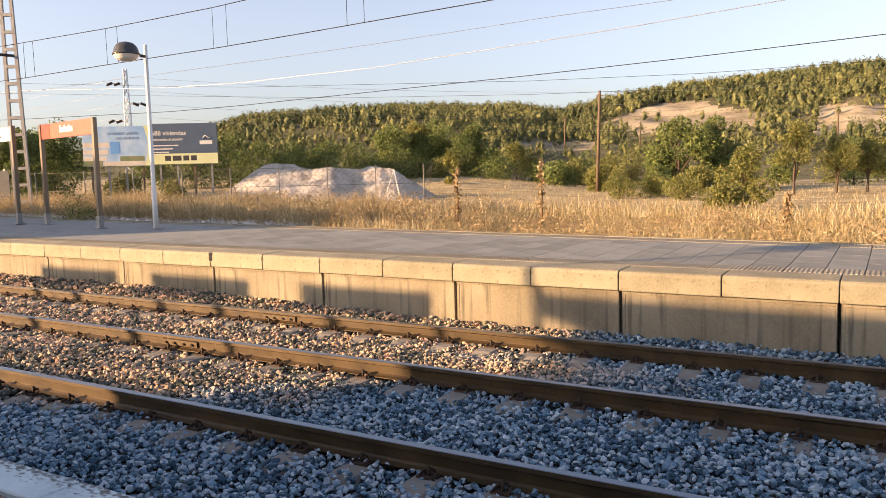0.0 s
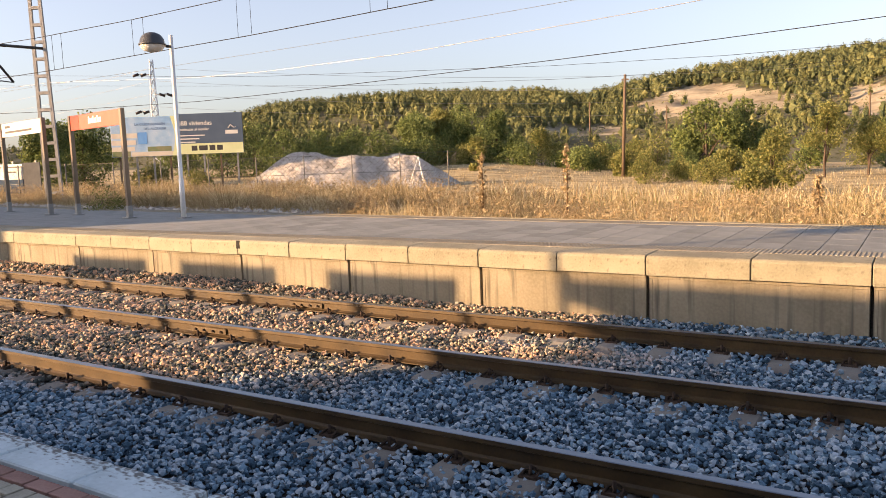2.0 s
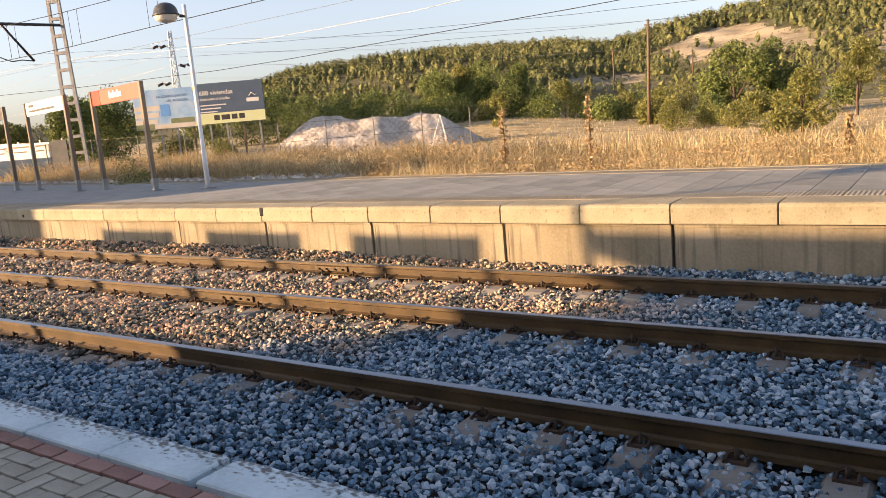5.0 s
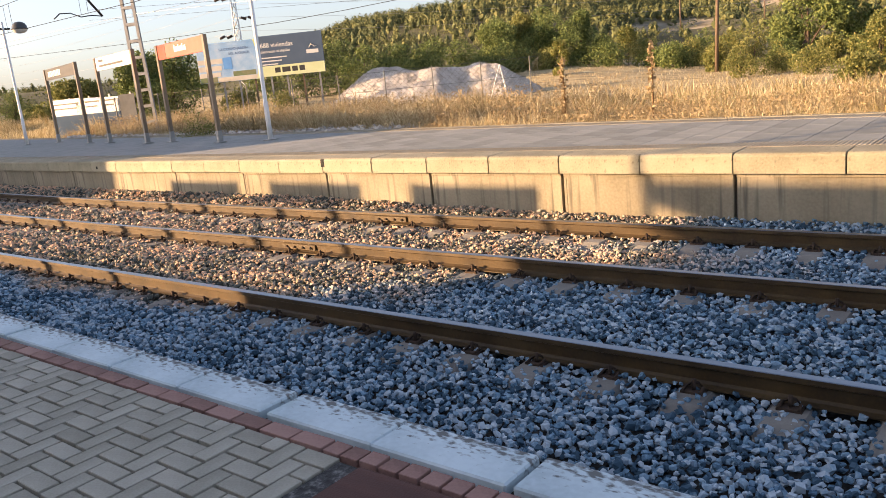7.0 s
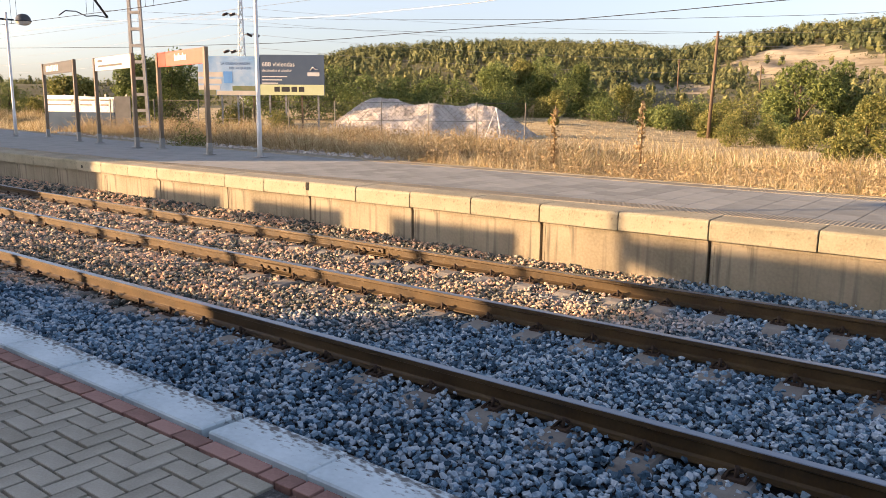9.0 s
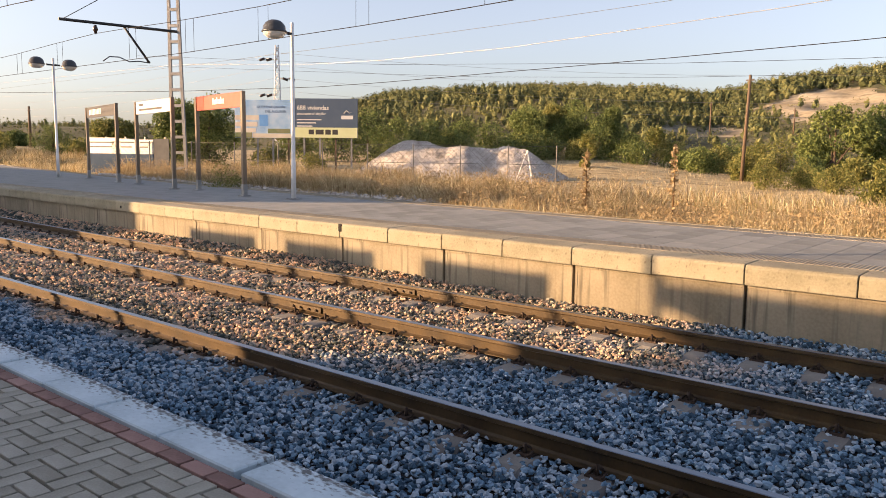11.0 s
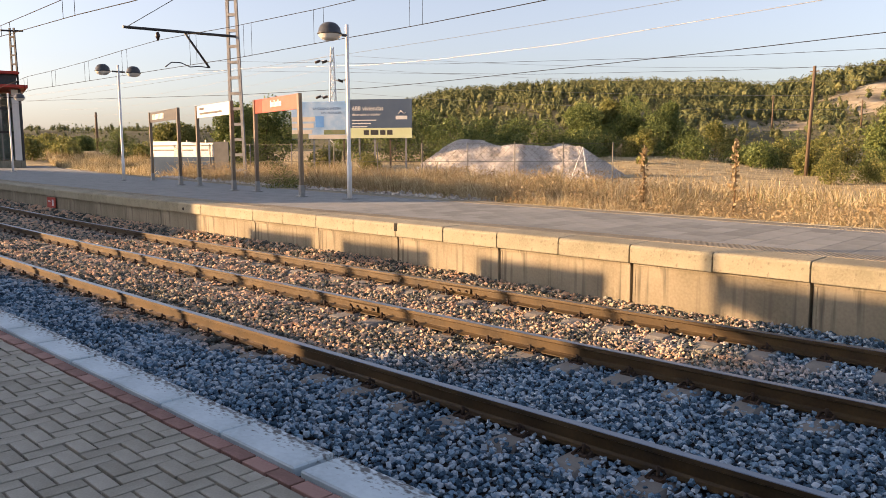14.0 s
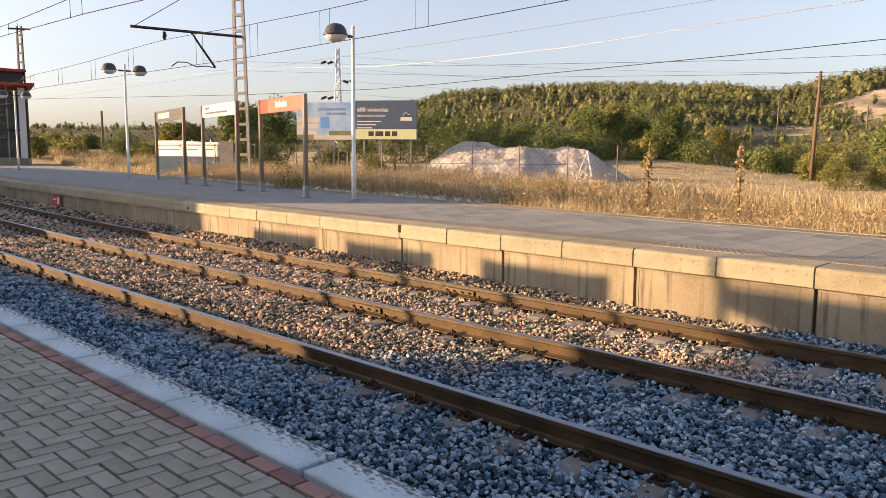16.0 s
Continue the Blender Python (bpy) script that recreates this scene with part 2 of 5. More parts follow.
def thing(name, place, label, category, group="", kind="", rz=0):
    ob = new(name)
    ob.matrix_basis = pose(*place, 0, 0, rz)
    return tagged(ob, label, category, group, kind)


def box(bm, x0, x1, y0, y1, z0, z1, bevel=0.0, m=None):
    r = bmesh.ops.create_cube(bm, size=1.0)
    vs = r["verts"]
    for v in vs:
        v.co = Vector((x0 + (v.co.x + 0.5) * (x1 - x0), y0 + (v.co.y + 0.5) * (y1 - y0), z0 + (v.co.z + 0.5) * (z1 - z0)))
    if m is not None:
        for v in vs:
            v.co = m @ v.co
    if bevel:
        es = list({e for v in vs for e in v.link_edges})
        bmesh.ops.bevel(bm, geom=es, offset=bevel, segments=1, affect="EDGES", profile=0.5)
    return bm


def boxm(x0, x1, y0, y1, z0, z1, bevel=0.0):
    return box(bmesh.new(), x0, x1, y0, y1, z0, z1, bevel)


def tube(bm, pts, radii, sides=8, cap=True):
    """A tube through points."""
    pts = [Vector(p) for p in pts]
    if not isinstance(radii, (list, tuple)):
        radii = [radii] * len(pts)
    rings = []
    for i, p in enumerate(pts):
        d = (pts[min(i + 1, len(pts) - 1)] - pts[max(i - 1, 0)]).normalized()
        a = d.orthogonal().normalized() if abs(d.z) < 0.9 else Vector((1, 0, 0))
        b = d.cross(a).normalized()
        a = b.cross(d).normalized()
        rings.append([bm.verts.new(p + radii[i] * (math.cos(2 * math.pi * k / sides) * a + math.sin(2 * math.pi * k / sides) * b)) for k in range(sides)])
    for r0, r1 in zip(rings, rings[1:]):
        for k in range(sides):
            f = bm.faces.new((r0[k], r0[(k + 1) % sides], r1[(k + 1) % sides], r1[k]))
            f.smooth = True
    if cap:
        bm.faces.new(rings[0][::-1])
        bm.faces.new(rings[-1])
    return bm


def tubem(pts, radii, sides=8):
    return tube(bmesh.new(), pts, radii, sides)


def lathe(bm, prof, sides=24, centre=(0, 0)):
    """Turns a profile of (radius, z) about an upright axis."""
    rings = [[bm.verts.new((centre[0] + r * math.cos(2 * math.pi * k / sides), centre[1] + r * math.sin(2 * math.pi * k / sides), z)) for k in range(sides)] for r, z in prof]
    for r0, r1 in zip(rings, rings[1:]):
        for k in range(sides):
            f = bm.faces.new((r0[k], r0[(k + 1) % sides], r1[(k + 1) % sides], r1[k]))
            f.smooth = True
    return bm


def bend(x):
    """The line curves gently away down the track."""
    return 0.0016 * (x + 10) ** 2 if x < -10 else 0.0


def polar(az, r, z=0.0):
    """A place by its bearing (degrees left of the track's normal) and distance from the walk."""
    return Vector((-r * math.sin(radians(az)), -6.33 + r * math.cos(radians(az)), z))


def text_mesh(words, size, mat, align="LEFT"):
    cu = bpy.data.curves.new("lettering", "FONT")
    cu.body, cu.size, cu.align_x, cu.extrude = words, size, align, 0.002
    cu.offset = 0.012 * size
    tmp = bpy.data.objects.new("lettering", cu)
    scene.collection.objects.link(tmp)
    me = bpy.data.meshes.new_from_object(tmp.evaluated_get(bpy.context.evaluated_depsgraph_get()))
    bpy.data.objects.remove(tmp)
    me.materials.clear()
    me.materials.append(mat)
    return me


CUBE_V = np.array([(x, y, z) for x in (-0.62, 0.62) for y in (-0.62, 0.62) for z in (-0.62, 0.62)])
CUBE_F = np.array([(0, 1, 3), (0, 3, 2), (4, 6, 7), (4, 7, 5), (0, 4, 5), (0, 5, 1), (2, 3, 7), (2, 7, 6), (0, 2, 6), (0, 6, 4), (1, 5, 7), (1, 7, 3)])
rng = np.random.default_rng(7)


def random_turns(n):
    q = rng.normal(size=(n, 4))
    q /= np.linalg.norm(q, axis=1)[:, None]
    w, x, y, z = q.T
    return np.stack([1 - 2 * (y * y + z * z), 2 * (x * y - w * z), 2 * (x * z + w * y), 2 * (x * y + w * z), 1 - 2 * (x * x + z * z), 2 * (y * z - w * x),
                     2 * (x * z - w * y), 2 * (y * z + w * x), 1 - 2 * (x * x + y * y)], 1).reshape(n, 3, 3)


def stones(centres, sizes):
    """Angular stones: broken, skewed cubes, turned at random."""
    n = len(centres)
    v = CUBE_V[None] + rng.uniform(-0.34, 0.34, (n, 8, 3))
    v = v * rng.uniform(0.6, 1.5, (n, 1, 3))
    v = np.einsum("nij,nkj->nki", random_turns(n), v)
    v[:, :, 2] *= 0.85
    v = v * np.asarray(sizes)[:, None, None] + np.asarray(centres)[:, None, :]
    f = CUBE_F[None] + 8 * np.arange(n)[:, None, None]
    return v.reshape(-1, 3), f.reshape(-1, 3)


GOLD = (1 + 5 ** 0.5) / 2
ICO_V = np.array([(0, a, b * GOLD) for a in (-1, 1) for b in (-1, 1)] + [(a, b * GOLD, 0) for a in (-1, 1) for b in (-1, 1)] + [(a * GOLD, 0, b) for b in (-1, 1) for a in (-1, 1)]) / math.sqrt(1 + GOLD * GOLD)


def ico_faces():
    """The twenty triangles whose corners lie one edge apart."""
    edge = 2 / math.sqrt(1 + GOLD * GOLD)
    near = np.abs(np.linalg.norm(ICO_V[:, None] - ICO_V[None], axis=2) - edge) < 0.01
    out = []
    for a in range(12):
        for b in range(a + 1, 12):
            for c in range(b + 1, 12):
                if near[a, b] and near[b, c] and near[a, c]:
                    turn = np.dot(np.cross(ICO_V[b] - ICO_V[a], ICO_V[c] - ICO_V[a]), ICO_V[a])
                    out.append((a, b, c) if turn > 0 else (a, c, b))
    return np.array(out)


ICO_F = ico_faces()


def rocks(centres, sizes, rough=0.17, flat=0.82):
    """Blunt broken stones of many facets, turned at random."""
    n = len(centres)
    v = ICO_V[None] * (1 + rng.uniform(-rough, rough, (n, 12, 1))) + rng.uniform(-rough, rough, (n, 12, 3))
    v = v * rng.uniform(0.68, 1.3, (n, 1, 3))
    v = np.einsum("nij,nkj->nki", random_turns(n), v)
    v[:, :, 2] *= flat
    v = v * np.asarray(sizes)[:, None, None] + np.asarray(centres)[:, None, :]
    f = ICO_F[None] + 12 * np.arange(n)[:, None, None]
    return v.reshape(-1, 3), f.reshape(-1, 3)


def broken_stones(centres, sizes):
    """Crushed stone: some pieces blocky, most many-sided."""
    centres, sizes = np.asarray(centres), np.asarray(sizes)
    blocky = rng.uniform(0, 1, len(centres)) < 0.3
    v1, f1 = rocks(centres[~blocky], sizes[~blocky] * 1.03, 0.26)
    c, n = centres[blocky], int(blocky.sum())
    v = CUBE_V[None] + rng.uniform(-0.28, 0.28, (n, 8, 3))
    v = np.einsum("nij,nkj->nki", random_turns(n), v * rng.uniform(0.66, 1.4, (n, 1, 3)))
    v[:, :, 2] *= 0.85
    v2 = (v * sizes[blocky][:, None, None] + c[:, None, :]).reshape(-1, 3)
    f2 = (CUBE_F[None] + 8 * np.arange(n)[:, None, None]).reshape(-1, 3) + len(v1)
    return np.concatenate([v1, v2]), np.concatenate([f1, f2])


def leaves(centres, size, up=0.0, long=1.6):
    """Small folded leaves at the given centres, turned at random."""
    n = len(centres)
    base = np.array([(0, -0.5 * long, 0), (0.42, 0, 0.12), (0, 0.5 * long, 0), (-0.42, 0, 0.12)])
    v = np.einsum("nij,kj->nki", random_turns(n), base) * (np.asarray(size) * rng.uniform(0.6, 1.3, n))[:, None, None]
    v = v + np.asarray(centres)[:, None, :]
    i = 4 * np.arange(n)[:, None]
    f = np.concatenate([i + np.array([[0, 1, 2]]), i + np.array([[0, 2, 3]])], 0)
    return v.reshape(-1, 3), f


def crown_points(blobs, n):
    """Points mostly near the skins of overlapping clumps."""
    w = np.array([b[3] ** 2 for b in blobs])
    pick = rng.choice(len(blobs), n, p=w / w.sum())
    d = rng.normal(size=(n, 3))
    d /= np.linalg.norm(d, axis=1)[:, None]
    rad = rng.uniform(0.45, 1.0, n) ** 0.5
    bl = np.array(blobs)[pick]
    wob = 1 + 0.22 * np.sin(d[:, 0] * 7 + bl[:, 0]) * np.cos(d[:, 2] * 6 + bl[:, 1])
    return bl[:, :3] + d * (bl[:, 3] * rad * wob)[:, None] * np.array([1, 1, 0.85])


# ---- ground, field and hill ----
def ridge(az):
    """Angle of the wooded skyline above the eye's level, by bearing."""
    return float(np.interp(az, [-30, 2, 6, 10, 13.5, 15.3, 17.3, 20, 22, 24, 32, 37.5, 41, 44.5, 46, 52, 57, 80], [5.2, 5.35, 5.15, 4.85, 4.6, 4.5, 4.2, 3.75, 3.45, 3.85, 4.1, 3.9, 3.45, 3.15, 2.7, 1.6, 1.25, 1.25]))


def ground_z(x, y):
    r, az = math.hypot(x, y + 6.33), math.degrees(math.atan2(-x, y + 6.33))
    if y < 6:
        return -0.45
    near = 0.12 + (-0.35 - 0.12) * min(1, max(0, (y - 16) / 25))
    rise = min(1, max(0, (az - 19) / 9))
    near += rise * float(np.interp(r, [45, 65, 95, 120], [0, 0.3, 1.7, 2.4]))
    near += 0.12 * noise.noise((x * 0.15, y * 0.15, 3))
    if r < 115 or abs(az) > 85:
        return near
    foot, top = 115, 330
    k = min(1.0, (r - foot) / (top - foot))
    crest = 1.89 + top * math.tan(radians(ridge(az)))
    s = (k * k * (3 - 2 * k)) * 0.75 + 0.25 * k
    z = near + (crest - near) * s + 5.0 * noise.noise((x * 0.012, y * 0.012, 1.7)) * math.sin(math.pi * k) + 1.6 * noise.noise((x * 0.05, y * 0.05, 5)) * math.sin(math.pi * k)
    # broken, gullied rock on the bare slopes
    z += math.sin(math.pi * k) * (2.6 * abs(noise.noise((x * 0.07, y * 0.07, 12))) + 1.1 * abs(noise.noise((x * 0.2, y * 0.2, 3)))) * min(1, max(0, (20 - az) / 3))
    return z - max(0, r - top) * 0.02


def bare(az, el):
    """Sandy slopes with few trees."""
    k = 0.2 * noise.noise((az * 0.9, el * 1.5, 4))
    if 7.6 < az < 18.7:
        return np.interp(az, [7.6, 9.3, 16.2, 18.7], [2.7, 2.1, 2.35, 2.6]) + k < el < np.interp(az, [7.6, 11.8, 15.3, 18.7], [3.3, 4.25, 4.3, 2.9]) + k
    if -9 < az < 4.6:
        return 1.7 + k < el < 3.5 + 2 * k
    return 17.5 < az < 25 and abs(el - 1.5 - k) < 0.3


def build_ground():
    azs = np.concatenate([np.linspace(-180, -32, 38), np.linspace(-30, 84, 230), np.linspace(86, 178, 24)])
    rs = np.concatenate([np.linspace(0.5, 60, 50), np.linspace(63, 115, 20), np.linspace(119, 345, 70), [400, 600, 1200, 2500, 4500]])
    verts, faces = [], []
    for r in rs:
        for az in azs:
            p = polar(az, r)
            verts.append((p.x, p.y, ground_z(p.x, p.y)))
    n = len(azs)
    for i in range(len(rs) - 1):
        for j in range(n):
            a, b = i * n + j, i * n + (j + 1) % n
            faces.append((a, a + n, b + n, b))
    me = mesh_of("ground", verts, faces, [M["field"], M["hill"], M["scrubland"]], True)
    look_at = []
    for i, r in enumerate(rs[:-1]):
        for j, az in enumerate(azs):
            el = math.degrees(math.atan2(verts[i * n + j][2] - 1.89, r))
            look_at.append(0 if r <= 112 else 1 if bare(az, el) else 2)
    me.polygons.foreach_set("material_index", look_at)
    return tagged(new("ground", me), "dry stubble field rising to a wooded hill", "ground", kind="structure")


build_ground()

# ---- tracks ----
RAILS = [("near", -3.66), ("near", -1.92), ("far", -0.03), ("far", 1.705)]
XS = np.concatenate([np.arange(14, -40, -1.0), np.arange(-40, -130, -4.0)])


def bed_z(x, y):
    """Top of the ballast across the two tracks."""
    z = float(np.interp(y, [-4.5, -4.0, -2.9, -1.9, -1.0, 0.0, 0.85, 1.7, 2.1, 2.6], [-0.20, -0.195, -0.19, -0.195, -0.165, -0.195, -0.19, -0.19, -0.15, -0.09]))
    if y > 1.9:
        z += 0.12 * min(1, (y - 1.9) / 0.5) * min(1, max(0, (-5.5 - x) / 5))
    return z + 0.02 * noise.noise((x * 0.9, y * 0.9, 2))


def build_bed():
    ys = np.linspace(-4.6, 2.75, 26)
    verts = [(x, y + bend(x), bed_z(x, y) - 0.035) for x in XS for y in ys]
    n = len(ys)
    faces = [(i * n + j, i * n + j + 1, (i + 1) * n + j + 1, (i + 1) * n + j) for i in range(len(XS) - 1) for j in range(n - 1)]
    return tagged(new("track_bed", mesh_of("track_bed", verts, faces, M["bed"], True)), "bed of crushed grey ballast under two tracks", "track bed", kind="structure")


bed = build_bed()

RAIL_PROFILE = [(-0.036, -0.004), (-0.030, 0.0), (0.030, 0.0), (0.036, -0.004), (0.036, -0.036), (0.012, -0.048), (0.009, -0.125), (0.028, -0.140), (0.070, -0.150), (0.070, -0.160),
                (-0.070, -0.160), (-0.070, -0.150), (-0.028, -0.140), (-0.009, -0.125), (-0.012, -0.048), (-0.036, -0.036)]


def build_rail(y0, label):
    t = thing("rail", (0, 0, 0), label, "rail", "rails of the two tracks")
    k = len(RAIL_PROFILE)
    verts = [(x, y0 + bend(x) + py, pz) for x in XS for py, pz in RAIL_PROFILE]
    for name, cols, mat in (("running_surface", (0, 1, 2), "rail_top"), ("web", tuple(range(3, k)), "rail_side")):
        faces = [(i * k + j, i * k + (j + 1) % k, (i + 1) * k + (j + 1) % k, (i + 1) * k + j) for i in range(len(XS) - 1) for j in cols]
        if name == "web":
            faces += [tuple(range(k)), tuple(range((len(XS) - 1) * k, len(XS) * k))[::-1]]
        part(name, mesh_of(name, verts, faces, M[mat]), None, t, "polished running surface" if name != "web" else "rust-brown web and foot")
    return t


for side, y0 in RAILS:
    build_rail(y0, f"rust-brown steel rail of the {side} track with a polished head")


def build_joint(x, y0):
    t = thing("fishplate", (x, y0, 0), "rusty bolted fishplate joining two rail lengths", "rail joint", "rail joints")
    part("plate", boxm(-0.30, 0.30, -0.034, -0.012, -0.122, -0.05, 0.005), M["rail_side"], t)
    for bx in (-0.22, -0.08, 0.08, 0.22):
        part("bolt", tubem([(bx, -0.034, -0.088), (bx, -0.056, -0.088)], 0.016, 6), M["clip"], t)


build_joint(-7.35, 1.705)
build_joint(-7.35, -0.03)


def sleeper_mesh():
    bm = bmesh.new()
    prof = [(-0.13, -0.40), (-0.13, -0.20), (-0.10, -0.166), (0.10, -0.166), (0.13, -0.20), (0.13, -0.40)]
    ys = [-1.30, -1.26, -0.55, -0.35, 0.35, 0.55, 1.26, 1.30]
    dz = [-0.02, 0, 0, -0.08, -0.08, 0, 0, -0.02]
    rows = [[bm.verts.new((px, y, pz + d)) for px, pz in prof] for y, d in zip(ys, dz)]
    for a, b in zip(rows, rows[1:]):
        for k in range(len(prof) - 1):
            bm.faces.new((a[k], a[k + 1], b[k + 1], b[k]))
    bm.faces.new(rows[0])
    bm.faces.new(rows[-1][::-1])
    return bm


def clip_mesh():
    """A looped spring clip on its plate, bolted down."""
    bm = boxm(-0.07, 0.07, -0.05, 0.05, -0.168, -0.150)
    tube(bm, [(-0.055, 0.05, -0.150), (-0.05, -0.015, -0.135), (-0.02, -0.03, -0.12), (0.0, 0.0, -0.10), (0.02, -0.03, -0.12), (0.05, -0.015, -0.135), (0.055, 0.05, -0.150)], 0.010, 5)
    tube(bm, [(0, 0.005, -0.165), (0, 0.005, -0.082)], 0.014, 6)
    return bm


sleeper_first = {"near": (-0.999, 0.557), "far": (-0.58, 0.573)}
s_me, c_me = None, None
for side, yc in (("near", -2.79), ("far", 0.8375)):
    x0, step = sleeper_first[side]
    for k in range(-4, 100):
        x = x0 - k * step
        if x < -48:
            break
        s = thing("sleeper", (x, yc + bend(x), 0), "pale concrete sleeper half sunk in ballast, rusty clips", "sleeper", f"sleepers of the {side} track")
        if s_me is None:
            s_me = part("block", sleeper_mesh(), M["sleeper"], s).data
            c = part("clip", clip_mesh(), M["clip"], s)
            c_me = c.data
            bpy.data.objects.remove(c)
        else:
            part("block", s_me, None, s)
        for ry, turn in ((-0.97, math.pi), (-0.765, 0), (0.765, math.pi), (0.97, 0)):
            c = part("clip", c_me, None, s)
            c.location.y, c.rotation_euler.z = ry, turn

# ---- far platform ----
far_platform = thing("platform_far", (0, 0, 0), "raised island platform of precast concrete panels and grey slabs", "platform", kind="structure")


def back_edge(x):
    return 6.25 - 0.085 * x + bend(x)


def deck_z(x, y):
    return 0.679 + 0.005 * (y - 2.5 - bend(x))


def build_core():
    verts, faces = [], []
    for x in XS:
        o = bend(x)
        for y, z in ((2.66 + o, -0.6), (2.66 + o, 0.60), (2.98 + o, deck_z(x, 2.98) - 0.038), (back_edge(x) - 0.02, deck_z(x, back_edge(x)) - 0.038), (back_edge(x) - 0.02, -0.6)):
            verts.append((x, y, z))
    for i in range(len(XS) - 1):
        for j in range(4):
            a = i * 5 + j
            faces.append((a, a + 1, a + 6, a + 5))
    return part("core", mesh_of("core", verts, faces, M["joint"]), None, far_platform)


build_core()


def joint_x(i):
    """Place of the i-th coping joint; every second one is a panel joint too. The first two lengths are a little longer."""
    return -0.465 - 1.125 * i if i < 0 else -0.465 - 1.16 * i if i <= 2 else -2.785 - 1.1225 * (i - 2)


def coping_mesh(w=1.114):
    bm = bmesh.new()
    prof = [(2.56, 0.44), (2.50, 0.445), (2.50, 0.635), (2.508, 0.658), (2.525, 0.672), (2.55, 0.678), (2.985, 0.684), (2.985, 0.44)]
    a = [bm.verts.new((-w / 2, y, z)) for y, z in prof]
    b = [bm.verts.new((w / 2, y, z)) for y, z in prof]
    for k in range(len(prof)):
        bm.faces.new((a[k], b[k], b[(k + 1) % len(prof)], a[(k + 1) % len(prof)]))
    bm.faces.new(a[::-1])
    bm.faces.new(b)
    bmesh.ops.recalc_face_normals(bm, faces=bm.faces)
    es = [e for e in bm.edges if abs(e.verts[0].co.x - e.verts[1].co.x) < 1e-6]
    bmesh.ops.bevel(bm, geom=es, offset=0.006, segments=1, affect="EDGES")
    return bm


cope_me = None
for k in range(-9, 90):
    x, long = (joint_x(k) + joint_x(k + 1)) / 2, joint_x(k) - joint_x(k + 1)
    if cope_me is None:
        ob = part("coping_block", coping_mesh(), M["coping"], far_platform)
        cope_me = ob.data
    else:
        ob = part("coping_block", cope_me, None, far_platform)
    ob.location = (x, bend(x) + rng.uniform(-0.004, 0.004), rng.uniform(-0.004, 0.003))
    ob.scale.x = (long - 0.011) / 1.114
    ob.rotation_euler = (0, rng.uniform(-0.002, 0.002), -2 * 0.0016 * min(0, x + 10) * -1 if x < -10 else 0)

# a broken corner beside one joint; a proud near-black box paints its hollow's shade
part("broken_corner", boxm(-9.56, -9.46, 2.494, 2.53, 0.53, 0.668, 0.014), M["bed"], far_platform, "broken coping corner, its hollow's shade as a near-black box")
part("drain_hole", tubem([(-17.05, 2.53 + bend(-17), 0.53), (-17.05, 2.492 + bend(-17), 0.53)], 0.035, 10), M["soil_joint"], far_platform)


def panel_mesh(w=2.232):
    bm = boxm(-w / 2, w / 2, 2.575, 2.70, -0.6, 0.438, 0.012)
    # a shallow lip under the coping and a raised rim at each end
    box(bm, -w / 2 + 0.002, w / 2 - 0.002, 2.562, 2.59, 0.398, 0.4365, 0.003)
    for x in (-w / 2 + 0.002, w / 2 - 0.042):
        box(bm, x, x + 0.04, 2.5705, 2.59, -0.5, 0.396, 0.003)
    return bm


panel_me = None
for k in range(-5, 46):
    x, long = (joint_x(2 * k) + joint_x(2 * k + 2)) / 2, joint_x(2 * k) - joint_x(2 * k + 2)
    if panel_me is None:
        ob = part("wall_panel", panel_mesh(), M["concrete"], far_platform)
        panel_me = ob.data
    else:
        ob = part("wall_panel", panel_me, None, far_platform)
    ob.location = (x, bend(x) + rng.uniform(-0.006, 0.006), 0)
    ob.scale.x = (long - 0.034) / 2.232
    ob.rotation_euler.z = 2 * 0.0016 * (x + 10) if x < -10 else 0

# ribbed tactile tiles along both edges
def tactile_mesh(w=0.40, d=0.40):
    bm = boxm(-w / 2 + 0.003, w / 2 - 0.003, -d / 2, d / 2, -0.05, 0.0)
    for i in range(8):
        x = -w / 2 + 0.025 + i * w / 8
        box(bm, x - 0.011, x + 0.011, -d / 2 + 0.01, d / 2 - 0.01, 0, 0.006)
    return bm


tac_me, slab_me = None, None
flat = []
for k in range(-22, 200):
    x = -1.878 - 0.405 * k + 0.2025
    for row in ("front", "back"):
        y = 3.19 + bend(x) if row == "front" else back_edge(x) - 0.26
        if x < -50:
            continue
        if tac_me is None:
            ob = part("tactile_tile", tactile_mesh(), M["tactile"], far_platform)
            tac_me = ob.data
        else:
            ob = part("tactile_tile", tac_me, None, far_platform)
        ob.location = (x, y, deck_z(x, y) + 0.001)
        ob.rotation_euler.x = 0.005
        ob.scale = (1.005, 1, 1)
    # slabs between the two strips
    y, j = 3.395 + bend(x), 0
    stagger = 0.30 if k % 2 else 0.60
    end = back_edge(x) - 0.47
    while y < end:
        w = min(stagger if j == 0 else 0.60, end - y)
        if slab_me is None:
            ob = part("paving_slab", boxm(-0.1985, 0.1985, 0.005, 0.595, -0.05, 0, 0.002), M["slab"], far_platform)
            slab_me = ob.data
            ob.location, ob.scale = (x, y, deck_z(x, y)), (1, w / 0.60, 1)
            ob.rotation_euler.x = 0.005
        elif -12.5 < x < 2.5:
            ob = part("paving_slab", slab_me, None, far_platform)
            ob.location = (x, y, deck_z(x, y) + rng.uniform(-0.0005, 0.0005))
            ob.scale = (1, w / 0.60, 1)
            ob.rotation_euler.x = 0.005
        else:
            flat.append((x, y, w))
        y += w
        j += 1
bm = bmesh.new()
